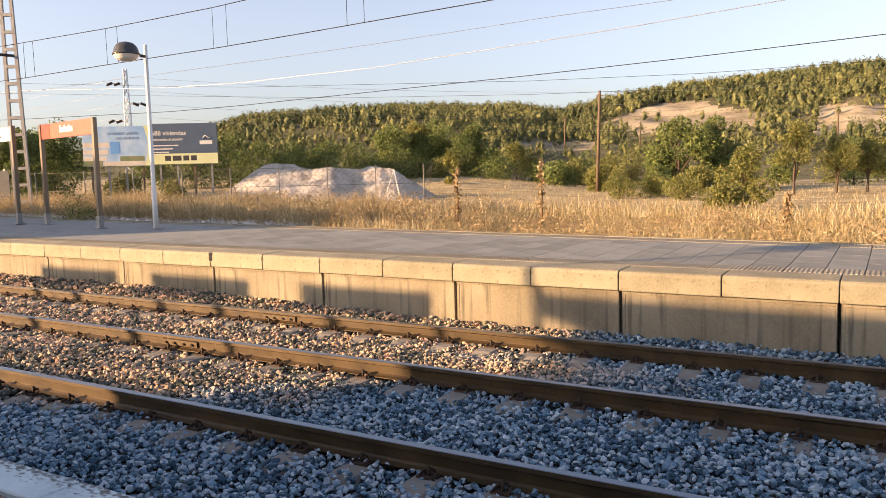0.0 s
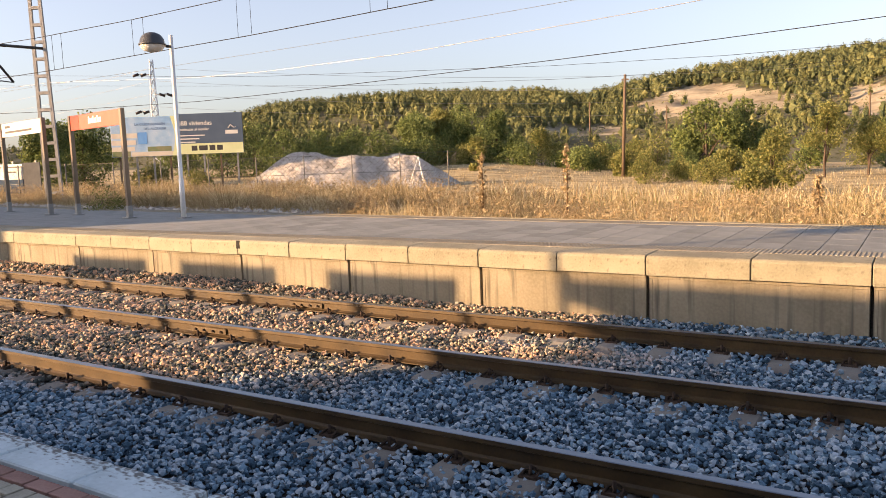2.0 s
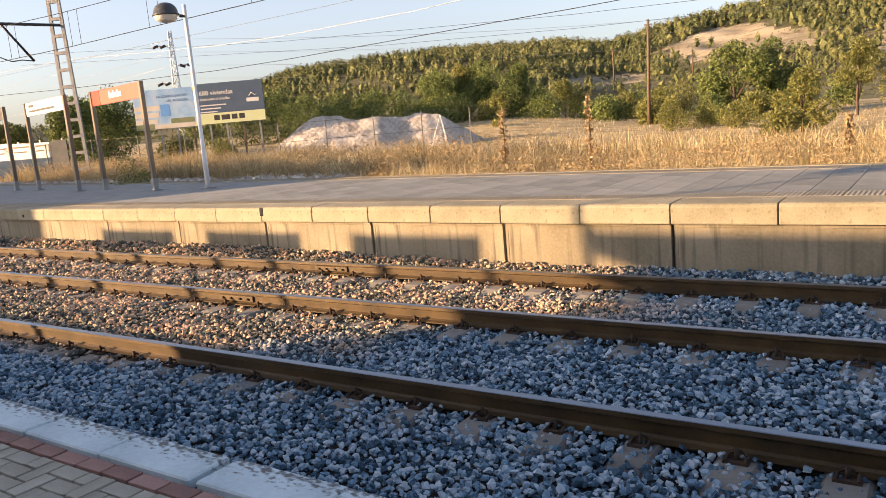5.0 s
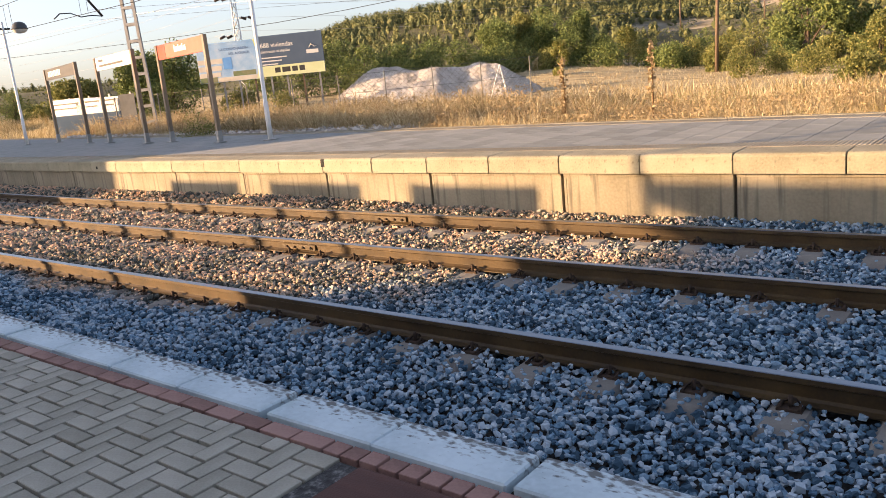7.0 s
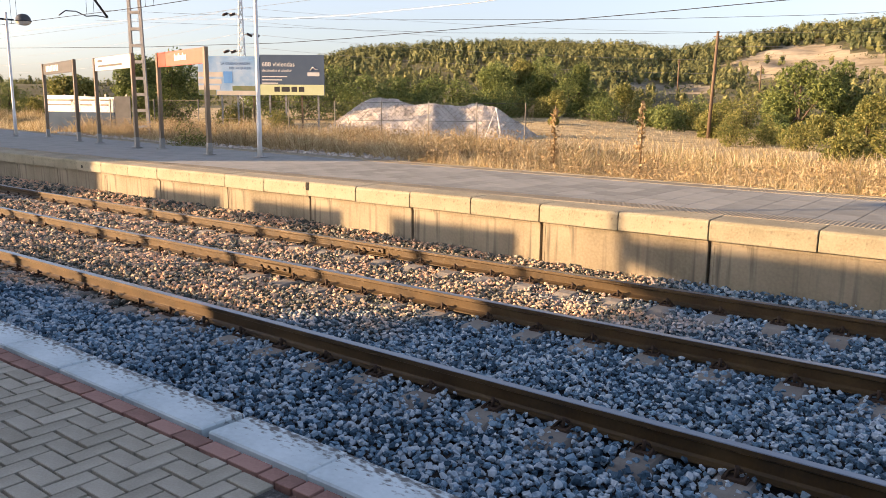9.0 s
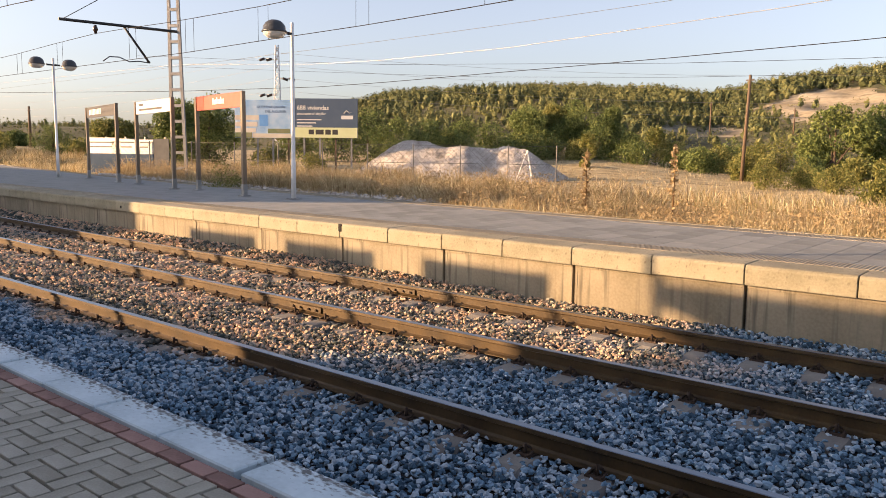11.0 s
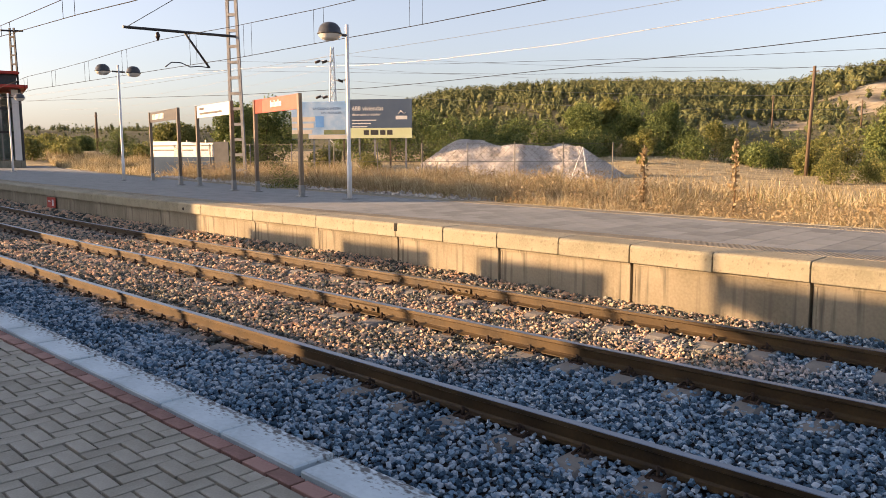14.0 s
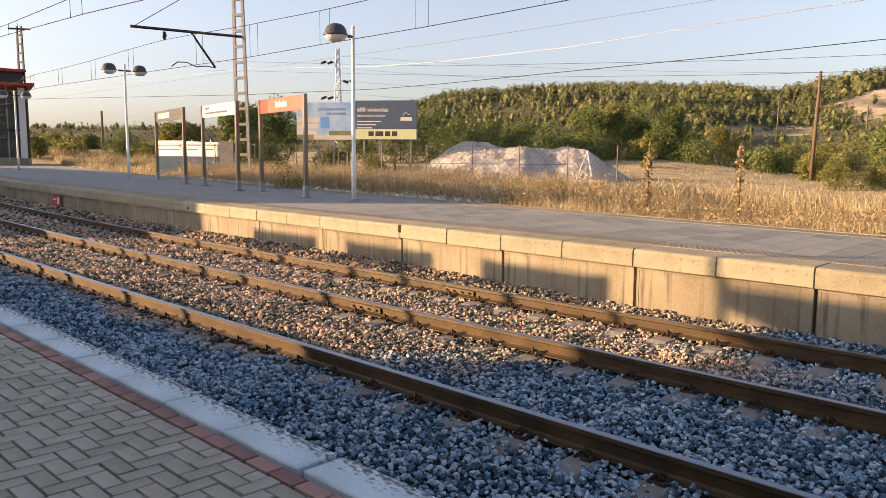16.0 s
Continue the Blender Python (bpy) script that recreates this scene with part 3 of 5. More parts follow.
for x, y, w in flat:
    dz = rng.uniform(-0.0005, 0.0005)
    box(bm, x - 0.1985, x + 0.1985, y + 0.005, y + w - 0.005, dz - 0.05, dz)
for v in bm.verts:
    v.co.z += deck_z(v.co.x, v.co.y)
tagged(part("paving_slabs", bm, M["slab"], far_platform), kind="stuff")

# back kerb of the island platform
verts, faces = [], []
for x in XS:
    yb = back_edge(x)
    for y, z in ((yb - 0.05, 0.60), (yb - 0.05, 0.712), (yb + 0.06, 0.712), (yb + 0.06, -0.6)):
        verts.append((x, y, z))
for i in range(len(XS) - 1):
    for j in range(3):
        a = i * 4 + j
        faces.append((a, a + 1, a + 5, a + 4))
part("back_kerb", mesh_of("back_kerb", verts, faces, M["coping"]), None, far_platform)

# ---- near platform ----
near_platform = thing("platform_near", (0, 0, 0), "low platform with whitewashed kerb and herringbone block paving", "platform", kind="structure")
part("bedding", boxm(-60, 30, -11.5, -4.40, -0.6, 0.556), M["soil_joint"], near_platform)
kerb_me = None
for k in range(-20, 80):
    x = -1.176 - 0.6 * k - 0.3
    if kerb_me is None:
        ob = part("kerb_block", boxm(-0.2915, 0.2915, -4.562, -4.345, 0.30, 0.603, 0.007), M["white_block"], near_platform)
        kerb_me = ob.data
    else:
        ob = part("kerb_block", kerb_me, None, near_platform)
    ob.location = (x, rng.uniform(-0.003, 0.003), rng.uniform(-0.002, 0.002))
    ob.rotation_euler.z = rng.uniform(-0.003, 0.003)
part("retaining_wall", boxm(-60, 30, -4.52, -4.39, -0.6, 0.30), M["concrete"], near_platform)

PW, PL = 0.0875, 0.175
brick_me = {}


def lay(name, key, mat, w, d, place, rz=0.0):
    """One paver; alike pavers share a mesh."""
    if key not in brick_me:
        ob = part(name, boxm(-w / 2 + 0.0055, w / 2 - 0.0055, -d / 2 + 0.0055, d / 2 - 0.0055, -0.06, 0, 0.0022), M[mat], near_platform)
        brick_me[key] = ob.data
    else:
        ob = part(name, brick_me[key], None, near_platform)
    ob.location = place
    ob.rotation_euler = (rng.uniform(-0.008, 0.008), rng.uniform(-0.008, 0.008), rz + rng.uniform(-0.012, 0.012))
    return ob


# red border: stretchers, then headers beside the cover plate
x = -1.916 - 0.178 * 42
while x < 1.0:
    wide = 0.178 if x < -1.93 else 0.091
    lay("border_brick", "stretcher" if wide > 0.1 else "header", "red_brick", wide, 0.088, (x + wide / 2, -4.627, 0.598 + rng.uniform(-0.004, 0.002)))
    x += wide
# herringbone of buff blocks, square to the kerb
rest = bmesh.new()
count = 0
YE, XE = -4.674, -1.80
for i in range(-110, 110):
    for j in range(-60, 60):
        # two blocks to a cell of the herringbone lattice
        ox, oy = -1.977 + (i + 2 * j) * PW, YE + (2 * j - i) * PW
        for cx, cy, w, d, turned in ((ox + PW, oy - PW / 2, PL, PW, False), (ox - PW / 2, oy - PW, PW, PL, True)):
            if cx < -9.2 or cx > 0.9 or cy < -6.1 or cy - d / 2 >= YE - 0.01:
                continue
            x0, x1, y0, y1 = cx - w / 2, cx + w / 2, cy - d / 2, min(cy + d / 2, YE)
            if x1 > XE and x0 < 0.6:
                if x0 > XE - 0.03:
                    continue
                x1 = XE
            z = 0.596 + rng.uniform(-0.003, 0.003)
            full = abs((x1 - x0) - w) < 1e-6 and abs((y1 - y0) - d) < 1e-6
            if -4.6 < cx < XE and cy > -5.6 and full and count < 300:
                lay("paving_block", "block", "paver", PL, PW, (cx, cy, z), math.pi / 2 if turned else 0)
                count += 1
            else:
                box(rest, x0 + 0.0055, x1 - 0.0055, y0 + 0.0055, y1 - 0.0055, z - 0.05, z, 0.0022)
tagged(part("paving_blocks", rest, M["paver"], near_platform), kind="stuff")
part("asphalt_seam", boxm(-1.80, -1.700, -6.2, -4.69, 0.55, 0.590, 0.004), M["asphalt"], near_platform, "strip of rough asphalt beside the plate")
tagged(part("cover_plate", boxm(-1.696, 0.6, -6.0, -4.692, 0.56, 0.600, 0.004), M["rust_plate"], None), "brown painted steel cover plate set in the paving", "cover plate")
part("paved_end", boxm(-60, -9.3, -6.12, -4.58, 0.5, 0.594), M["paver"], near_platform)
part("paved_end", boxm(0.95, 30, -6.12, -4.58, 0.5, 0.594), M["paver"], near_platform)
part("platform_back", boxm(-60, 30, -11.5, -6.12, 0.5, 0.592), M["paver"], near_platform)

# ---- station building, an added sun blocker and platform furniture behind the walk (they cast the long shadows) ----
station = thing("station_building", (0, 0, 0), "long low rendered station building with a tiled roof", "building")
part("wall", boxm(-15.3, 24, -19, -11, 0.55, 4.35), M["render_wall"], station)
part("roof", boxm(-17.7, 24.3, -19.3, -10.9, 4.35, 4.62, 0.03), M["roof_tile"], station)
# added out of view: a shallow wall sized to shade the platform's far end
blocker = thing("shade_wall", (0, 0, 0), "tall rendered wall with a roof, added out of view to block the sun", "building")
part("wall", boxm(-75, -31.9, -12.5, -11, 0.55, 7.25), M["render_wall"], blocker)
part("roof", boxm(-75.3, -31.7, -12.7, -10.8, 7.25, 7.6, 0.03), M["roof_tile"], blocker)


# ---- signs and lamps ----
def station_sign(place, width, rz, panel, label, group, bars, band=None, height=2.66):
    t = thing("station_sign", place, label, "sign", group, rz=rz)
    for s in (-1, 1):
        p = part("post", boxm(s * width / 2 - 0.062, s * width / 2 + 0.062, -0.05, 0.05, 0.0, height, 0.008), M["bronze"], t)
        part("foot_plate", boxm(s * width / 2 - 0.14, s * width / 2 + 0.14, -0.12, 0.12, 0.0, 0.025, 0.004), M["galvanised"], t)
        part("sleeve", boxm(s * width / 2 - 0.07, s * width / 2 + 0.07, -0.058, 0.058, 0.0, 0.30, 0.005), M["galvanised"], t)
    pn = part("panel", boxm(-width / 2 + 0.045, width / 2 - 0.045, -0.022, 0.022, height - 0.40, height - 0.01, 0.004), panel, t)
    if band is not None:
        part("band", boxm(-width / 2 + 0.046, -width / 2 + 0.62, -0.027, -0.022, height - 0.398, height - 0.012), band, pn)
    for x0, x1, z0, z1, mt in bars:
        part("lettering", boxm(x0, x1, -0.027, -0.0225, height - 0.4 + z0, height - 0.4 + z1), mt, pn)
    return t


W_ = M["white_panel"]
station_sign((-18.15, 5.99, 0.70), 3.2, -12, M["orange"], "orange station name panel on two bronze posts", "signs on the island platform", [(-0.35 + 0.09 * i, -0.28 + 0.09 * i, 0.13, 0.26 if i % 3 else 0.31, W_) for i in range(9)], M["orange_dark"])
station_sign((-22.35, 6.47, 0.71), 3.45, -12, M["white_panel"], "white notice panel on two bronze posts", "signs on the island platform", [(-1.35, -0.9, 0.25, 0.32, M["sign_grey"]), (-1.35, 0.9, 0.10, 0.16, M["sign_grey"])])
station_sign((-27.4, 7.3, 0.72), 4.2, -13, M["sign_grey"], "taupe direction panel with pale lettering on two posts", "signs on the island platform", [(-1.6 + 0.2 * i, -1.46 + 0.2 * i, 0.10, 0.30, W_) for i in range(9)])
for x in (-16.2, -19.55, -22.75):
    station_sign((x, -6.9, 0.59), 2.08, 0, M["sign_grey"], "taupe station sign on two posts", "signs on the near platform", [(-0.6, 0.5, 0.12, 0.28, W_)])


def lamp_head(parent, x, arm):
    """A dark dome over an opal bowl at the end of a short arm."""
    z = -0.27
    prof = [(0.0, 0.275), (0.08, 0.266), (0.15, 0.242), (0.21, 0.195), (0.255, 0.125), (0.27, 0.035), (0.295, 0.018), (0.295, -0.01), (0.27, -0.015)]
    dome = part("dome", lathe(bmesh.new(), [(r, v + z) for r, v in prof], 28, (x, 0)), M["dome"], parent, "dark grey domed hood")
    part("bowl", lathe(bmesh.new(), [(0.27, z - 0.012), (0.25, z - 0.07), (0.19, z - 0.125), (0.10, z - 0.155), (0.0, z - 0.165)], 28, (x, 0)), M["diffuser"], parent, "opal lamp bowl")
    part("arm", tubem([(x + math.copysign(0.36, -x), 0, z + 0.01), (0, 0, z + 0.01)], 0.035, 8), M["dark_metal"], parent)


def street_lamp(place, heads, rz, label, height=4.20):
    t = thing("street_lamp", place, label, "street lamp", "platform lamps", rz=rz)
    part("pole", tubem([(0, 0, 0), (0, 0, 0.9), (0, 0, 0.92), (0, 0, height)], [0.062, 0.060, 0.05, 0.045], 14), M["white_paint"], t)
    part("foot_plate", boxm(-0.13, 0.13, -0.13, 0.13, 0, 0.02, 0.003), M["galvanised"], t)
    top = new("lamp_arms")
    top.parent, top.location = t, (0, 0, height)
    for x in heads:
        lamp_head(top, x, 0.3)
    return t


street_lamp((-14.86, 5.86, 0.70), [-0.52], 90, "white lamp post with one dark domed head")
street_lamp((-31.3, 7.42, 0.71), [-0.62, 0.62], 90, "white lamp post with two dark domed heads", 4.60)
street_lamp((-49.3, 8.8, 0.72), [-0.62, 0.62], 90, "white lamp post with two dark domed heads", 4.50)
street_lamp((-13.5, -6.9, 0.59), [0.52], 90, "white lamp post with one dark domed head")

# ---- overhead line ----
def lattice_mast(place, height, w0, w1, label, rz=0):
    t = thing("catenary_mast", place, label, "mast", "overhead line masts", rz=rz)
    for s in (-1, 1):
        part("leg", box(bmesh.new(), -0.06, 0.06, -0.045, 0.045, 0, height, 0, Matrix(((1, 0, s * (w1 - w0) / 2 / height, s * w0 / 2), (0, 1, 0, 0), (0, 0, 1, 0), (0, 0, 0, 1)))), M["mast"], t)
    n = int(height / 0.62)
    for i in range(1, n):
        z = i * height / n
        w = w0 + (w1 - w0) * z / height
        part("batten", boxm(-w / 2, w / 2, -0.05, 0.05, z - 0.06, z + 0.06, 0.004), M["mast"], t)
    return t


MAST_X, MAST_Y = -29.15, 11.3
mast = lattice_mast((MAST_X + 0.07, MAST_Y + 0.11, -0.2), 9.6, 0.62, 0.36, "pale grey battened steel catenary mast", rz=30)
mast.matrix_basis = pose(MAST_X + 0.07, MAST_Y + 0.11, -0.2, 0, -0.6, 30)     # it leans a little
arm = thing("catenary_cantilever", (MAST_X, MAST_Y, 0), "dark steel cantilever arm carrying the contact wire", "cantilever", "overhead line arms")
part("boom", tubem([(0, 0.3, 6.62), (0, -4.55, 6.50)], 0.055, 8), M["dark_metal"], arm)
part("tie_rod", tubem([(0, -4.4, 6.52), (0, -0.1, 9.3)], 0.014, 6), M["dark_metal"], arm)
part("strut", tubem([(0, -2.1, 6.57), (0, -1.05, 5.25)], 0.045, 8), M["dark_metal"], arm)
part("insulator", tubem([(0, -3.2, 6.45), (0, -3.2, 6.30), (0, -3.2, 6.12)], [0.05, 0.10, 0.03], 8), M["insulator"], arm)
part("registration_arm", tubem([(0, -1.05, 5.25), (0, -1.5, 5.28), (0, -1.9, 5.22), (0, -2.3, 5.36), (0, -2.7, 5.34), (0, -2.95, 5.15)], 0.022, 6), M["dark_metal"], arm)
mast2 = lattice_mast((-62, 13.25, -0.2), 10.9, 0.62, 0.36, "dark battened steel catenary mast in the distance", rz=30)
arm2 = thing("catenary_cantilever", (-62, 13.25, 0), "dark steel cantilever arm in the distance", "cantilever", "overhead line arms")
part("boom", tubem([(0, 0.3, 7.55), (0, -4.6, 7.65)], 0.07, 6), M["dark_metal"], arm2)
part("strut", tubem([(0, -2.4, 7.6), (0, -0.1, 6.6)], 0.06, 6), M["dark_metal"], arm2)
part("crossarm", tubem([(0, -0.75, 10.45), (0, 0.75, 10.55)], 0.07, 6), M["dark_metal"], arm2)


def wire(name, pts, radius, mat, label, sag=0.0, steps=14):
    """A wire hung between supports, sagging between each two."""
    out = []
    for a, b in zip(pts, pts[1:]):
        a, b = Vector(a), Vector(b)
        for i in range(steps):
            k = i / steps
            out.append(a.lerp(b, k) - Vector((0, 0, 4 * sag * k * (1 - k))))
    out.append(Vector(pts[-1]))
    return tagged(new(name, part_mesh(tubem(out, radius, 5), mat)), label, "wire", "overhead wires")


def part_mesh(bm, mat):
    me = bpy.data.meshes.new("wire")
    bm.to_mesh(me)
    bm.free()
    me.materials.append(mat)
    return me


def catenary(y, contact, messenger, droppers, radius=0.011):
    """Messenger and contact wire, each given by (x, height), with droppers between them."""
    wire("messenger_wire", [(x, y + 0.5 * bend(x) * (x < -50), z) for x, z in messenger], radius, M["wire"], "dark messenger wire of the overhead line")
    wire("contact_wire", [(x, y + 0.5 * bend(x) * (x < -50), z) for x, z in contact], radius, M["wire"], "dark contact wire of the overhead line")
    for x in droppers:
        zt, zb = (float(np.interp(x, [p[0] for p in w], [p[1] for p in w])) for w in (messenger, contact))
        tagged(new("dropper", part_mesh(tubem([(x, y, zt), (x, y, zb)], radius * 0.7, 4), M["wire"])), "thin dropper between messenger and contact wire", "wire", "overhead wires")


catenary(8.75, [(-62, 5.2), (-45, 5.17), (-32, 5.16), (-24.2, 5.15), (-20, 5.21), (-15.4, 5.26), (-12.6, 5.32), (4, 5.75), (40, 6.4)],
         [(-62, 5.78), (-45.7, 5.9), (-42.2, 5.95), (-38, 6.06), (-34, 6.22), (-30.5, 6.33), (-28.2, 6.31), (-25, 6.25), (-20, 6.24), (-15.8, 6.3), (-14.4, 6.35), (-10, 6.53), (-4, 6.9), (4, 7.5), (40, 9.0)],
         [x0 + d for x0 in (-46.3, -42.2, -38.0, -33.9, -27.9, -24.1, -20.05, -15.7, -11.3, -6.9, -2.5, 1.9) for d in (0, 0.5)])
catenary(0.87, [(-62, 5.1), (-29.7, 5.04), (-23.7, 5.0), (-18.2, 4.94), (-15.5, 4.87), (4, 4.6), (40, 4.5)],
         [(-62, 5.3), (-29.7, 5.25), (-23.7, 5.27), (-19.4, 5.37), (-10, 5.75), (4, 6.6), (40, 8.0)],
         [x0 + d for x0 in (-28.0, -23.5, -19.1, -14.5, -10.0, -5.5, -1.0) for d in (0, 0.7)], 0.010)
wire("feeder_wire", [(-95, 12.9, 5.9), (-28.9, 11.5, 5.30), (-20.7, 11.5, 4.81), (-17.5, 11.5, 4.73), (-12.5, 11.5, 4.755), (-5.35, 11.5, 5.06), (4, 11.5, 5.6), (40, 11.5, 7.4)], 0.008, M["wire_bright"], "bright aluminium feeder wire")
wire("power_line", [(-131, 36, 9.6), (-69.5, 36, 7.44), (-49, 36, 6.98), (-41.6, 36, 6.99), (-18.8, 36, 7.3), (-9.4, 36, 7.5), (30, 36, 8.6)], 0.022, M["wire"], "dark power line beyond the platform")
wire("power_line", [(-110, 54, 15.4), (-69.5, 54, 11.87), (-59, 54, 11.02), (-26.6, 54, 9.16), (-13.0, 54, 8.65), (-0.8, 54, 8.53), (40, 54, 9.4)], 0.016, M["wire"], "thin power line crossing the sky")
wire("power_line", [(-110, 54, 14.0), (-69.6, 54, 10.83), (-46.3, 54, 9.08), (-26.6, 54, 8.05), (-14, 54, 7.62), (0, 54, 7.5), (40, 54, 8.4)], 0.014, M["wire"], "thin power line crossing the sky")
wire("earth_wire", [(-62, 11.5, 5.0), (-16.5, 11.5, 5.33), (-7.4, 11.5, 5.51), (30, 11.5, 5.9)], 0.005, M["fence_wire"], "thin grey earth wire above the platform", 0.02)
for i in range(4):
    wire("power_line", [tuple(polar(70, 300, 12 + 2 * i)), tuple(polar(52, 145, 12.5 + 2.2 * i)), tuple(polar(5, 170, 9.5 + 2.5 * i))], 0.02, M["galvanised"], "pale high-voltage line across the valley", 2.0)

# ---- high-voltage pylon ----
def pylon(place, height, label):
    t = thing("pylon", place, label, "pylon")
    w = lambda z: 1.3 * (1 - z / height) + 0.45
    for sx in (-1, 1):
        for sy in (-1, 1):
            part("leg", tubem([(sx * w(0) / 2, sy * w(0) / 2, 0), (sx * w(height) / 2, sy * w(height) / 2, height)], 0.10, 4), M["white_paint"], t)
    bm = bmesh.new()
    n = 14
    for i in range(n):
        z0, z1 = height * i / n, height * (i + 1) / n
        a, b = w(z0) / 2, w(z1) / 2
        for s in (-1, 1):
            tube(bm, [(-a, s * a, z0), (b, s * b, z1)], 0.06, 4)
            tube(bm, [(a, s * a, z0), (-b, s * b, z1)], 0.06, 4)
            tube(bm, [(s * a, -a, z0), (s * b, b, z1)], 0.06, 4)
    part("bracing", bm, M["white_paint"], t)
    for z, s in ((height * 0.88, -1), (height * 0.72, 1), (height * 0.58, -1)):
        c = part("crossarm", tubem([(0, 0, z), (s * 2.1, 0, z + 0.1)], 0.10, 5), M["white_paint"], t)
        for k in (0.9, 2.1):
            part("insulator", tubem([(s * k, 0, z + 0.1), (s * (k + 0.9), 0, z - 0.25)], 0.22, 6), M["insulator"], c)
    return t


py = pylon((*polar(52.0, 140)[:2], -0.5), 20.3, "white-painted lattice power pylon with dark insulators")
py.rotation_euler.z = radians(50)

# ---- poles ----
def wooden_pole(az, r, z1, label, lean=0.0):
    p = polar(az, r, ground_z(*polar(az, r)[:2]))
    t = thing("utility_pole", p, label, "pole", "utility poles")
    h = z1 - p.z
    part("shaft", tubem([(0, 0, -0.2), (lean * 0.5, 0, h * 0.5), (lean, 0, h)], [0.17, 0.15, 0.12], 10), M["wood_pole"], t)
    part("crossarm", boxm(lean - 0.35, lean + 0.35, -0.05, 0.05, h - 0.5, h - 0.4), M["wood_pole"], t)
    return t


wooden_pole(19.0, 73, 8.8, "weathered wooden utility pole in the dry field", 0.25)
wooden_pole(67.9, 105, 6.6, "weathered wooden utility pole in the distance")
wooden_pole(21.3, 160, 12.0, "weathered utility pole at the foot of the hill")
wooden_pole(32.2, 160, 9.5, "weathered utility pole at the foot of the hill")
wooden_pole(3.4, 160, 11.0, "pale utility pole at the foot of the hill")
wooden_pole(16.0, 165, 11.0, "pale utility pole at the foot of the hill")

# ---- billboard ----
bl, br = polar(54.9, 62.0, 0), polar(46.25, 59.2, 0)
u = (br - bl)
BW = u.length
bb = thing("billboard", (bl.x, bl.y, -0.35), "large roadside hoarding advertising homes, white, slate and lime", "billboard", rz=math.degrees(math.atan2(u.y, u.x)))
B0, B1 = 3.12, 5.98


def sheet(x0, x1, z0, z1, mat, lift, parent, name="print", label=""):
    return part(name, boxm(x0, x1, -0.06 - lift, -0.06 - lift + 0.006, z0, z1), mat, parent, label)


lw = BW * 0.49
left = part("left_panel", boxm(0, lw, -0.06, 0.06, B0, B1, 0.01), M["board_sky"], bb, "sky-blue picture panel")
right = part("right_panel", boxm(lw + 0.02, BW, -0.06, 0.06, B0 + 0.05, B1 + 0.12, 0.01), M["board_grey"], bb, "slate-grey panel over a pale lime band")
# picture of a terrace of houses
for i, (z0, z1) in enumerate(((B0 + 1.35, B0 + 1.7), (B0 + 0.85, B0 + 1.2), (B0 + 0.4, B0 + 0.72))):
    sheet(0.02, 1.9 - 0.12 * i, z0, z1, M["board_cream"], 0.010, left)
sheet(0.02, 1.35, B0 + 0.02, B0 + 0.4, M["board_green"], 0.010, left)
sheet(1.95, 2.6, B0 + 0.9, B0 + 1.75, M["board_blue"], 0.010, left)
sheet(2.6, lw - 0.35, B0 + 0.35, B0 + 0.7, M["board_green"], 0.010, left)
sheet(1.4, lw - 0.2, B0 + 0.02, B0 + 0.33, M["board_cream"], 0.012, left)
bm = bmesh.new()
arc = [(lw - 0.45 + 0.40 * math.sin(math.pi * (0.1 + 0.8 * k / 14)), B0 + (B1 - B0) * k / 14) for k in range(15)]
for (xa, za), (xb, zb) in zip(arc, arc[1:]):
    bm.faces.new([bm.verts.new(v) for v in ((xa, -0.078, za), (lw, -0.078, za), (lw, -0.078, zb), (xb, -0.078, zb))])
part("lime_swoosh", bm, M["board_lime"], left)
sheet(lw + 0.03, BW - 0.01, B0 + 0.06, B0 + 0.82, M["board_lime"], 0.010, right)


def letters(words, size, mat, x, z, parent):
    ob = part("lettering", text_mesh(words, size, mat), None, parent)
    ob.matrix_basis = pose(x, -0.066, z, 90, 0, 0)
    return ob


letters("LA CIUDAD-JARDÍN", 0.25, M["bar_blue"], 1.75, B1 - 0.62, left)
letters("DEL ALQUILER", 0.25, M["bar_blue"], 2.4, B1 - 0.95, left)
letters("688 viviendas", 0.46, M["white_panel"], lw + 0.2, B1 - 0.72, right)
letters("destinadas al alquiler", 0.27, M["white_panel"], lw + 0.2, B1 - 1.10, right)
for i, w in enumerate((1.9, 1.5, 1.2)):
    sheet(lw + 0.2, lw + 0.2 + w, B1 - 1.50 - 0.24 * i, B1 - 1.42 - 0.24 * i, M["white_panel"], 0.010, right, "lettering")
for i, (g, w) in enumerate(((0, 0.42), (0.55, 0.62), (1.3, 0.42), (1.85, 0.42))):
    sheet(lw + 1.1 + g, lw + 1.1 + g + w, B0 + 0.30, B0 + 0.66, M["bar_dark"], 0.014, right, "lettering")
# emblem as plain shapes
sheet(BW - 1.25, BW - 0.35, B0 + 1.45, B0 + 1.72, M["white_panel"], 0.010, right, "emblem")
bm = tubem([(BW - 1.05, -0.075, B0 + 1.85), (BW - 0.85, -0.075, B0 + 2.1), (BW - 0.62, -0.075, B0 + 1.9), (BW - 0.45, -0.075, B0 + 1.95)], 0.03, 4)
part("emblem", bm, M["white_panel"], right)
for i in range(8):
    x = 0.5 + i * (BW - 1.0) / 7
    part("post", boxm(x - 0.06, x + 0.06, 0.06, 0.16, -0.3, B1 - 0.1), M["wood_pole"] if i % 3 == 0 else M["galvanised"], bb)

# ---- fence along the lane ----
fence = thing("wire_fence", (0, 0, 0), "wire mesh fence on slim grey posts among dry weeds", "fence")
fa, fb = polar(63, 47), polar(31, 40)
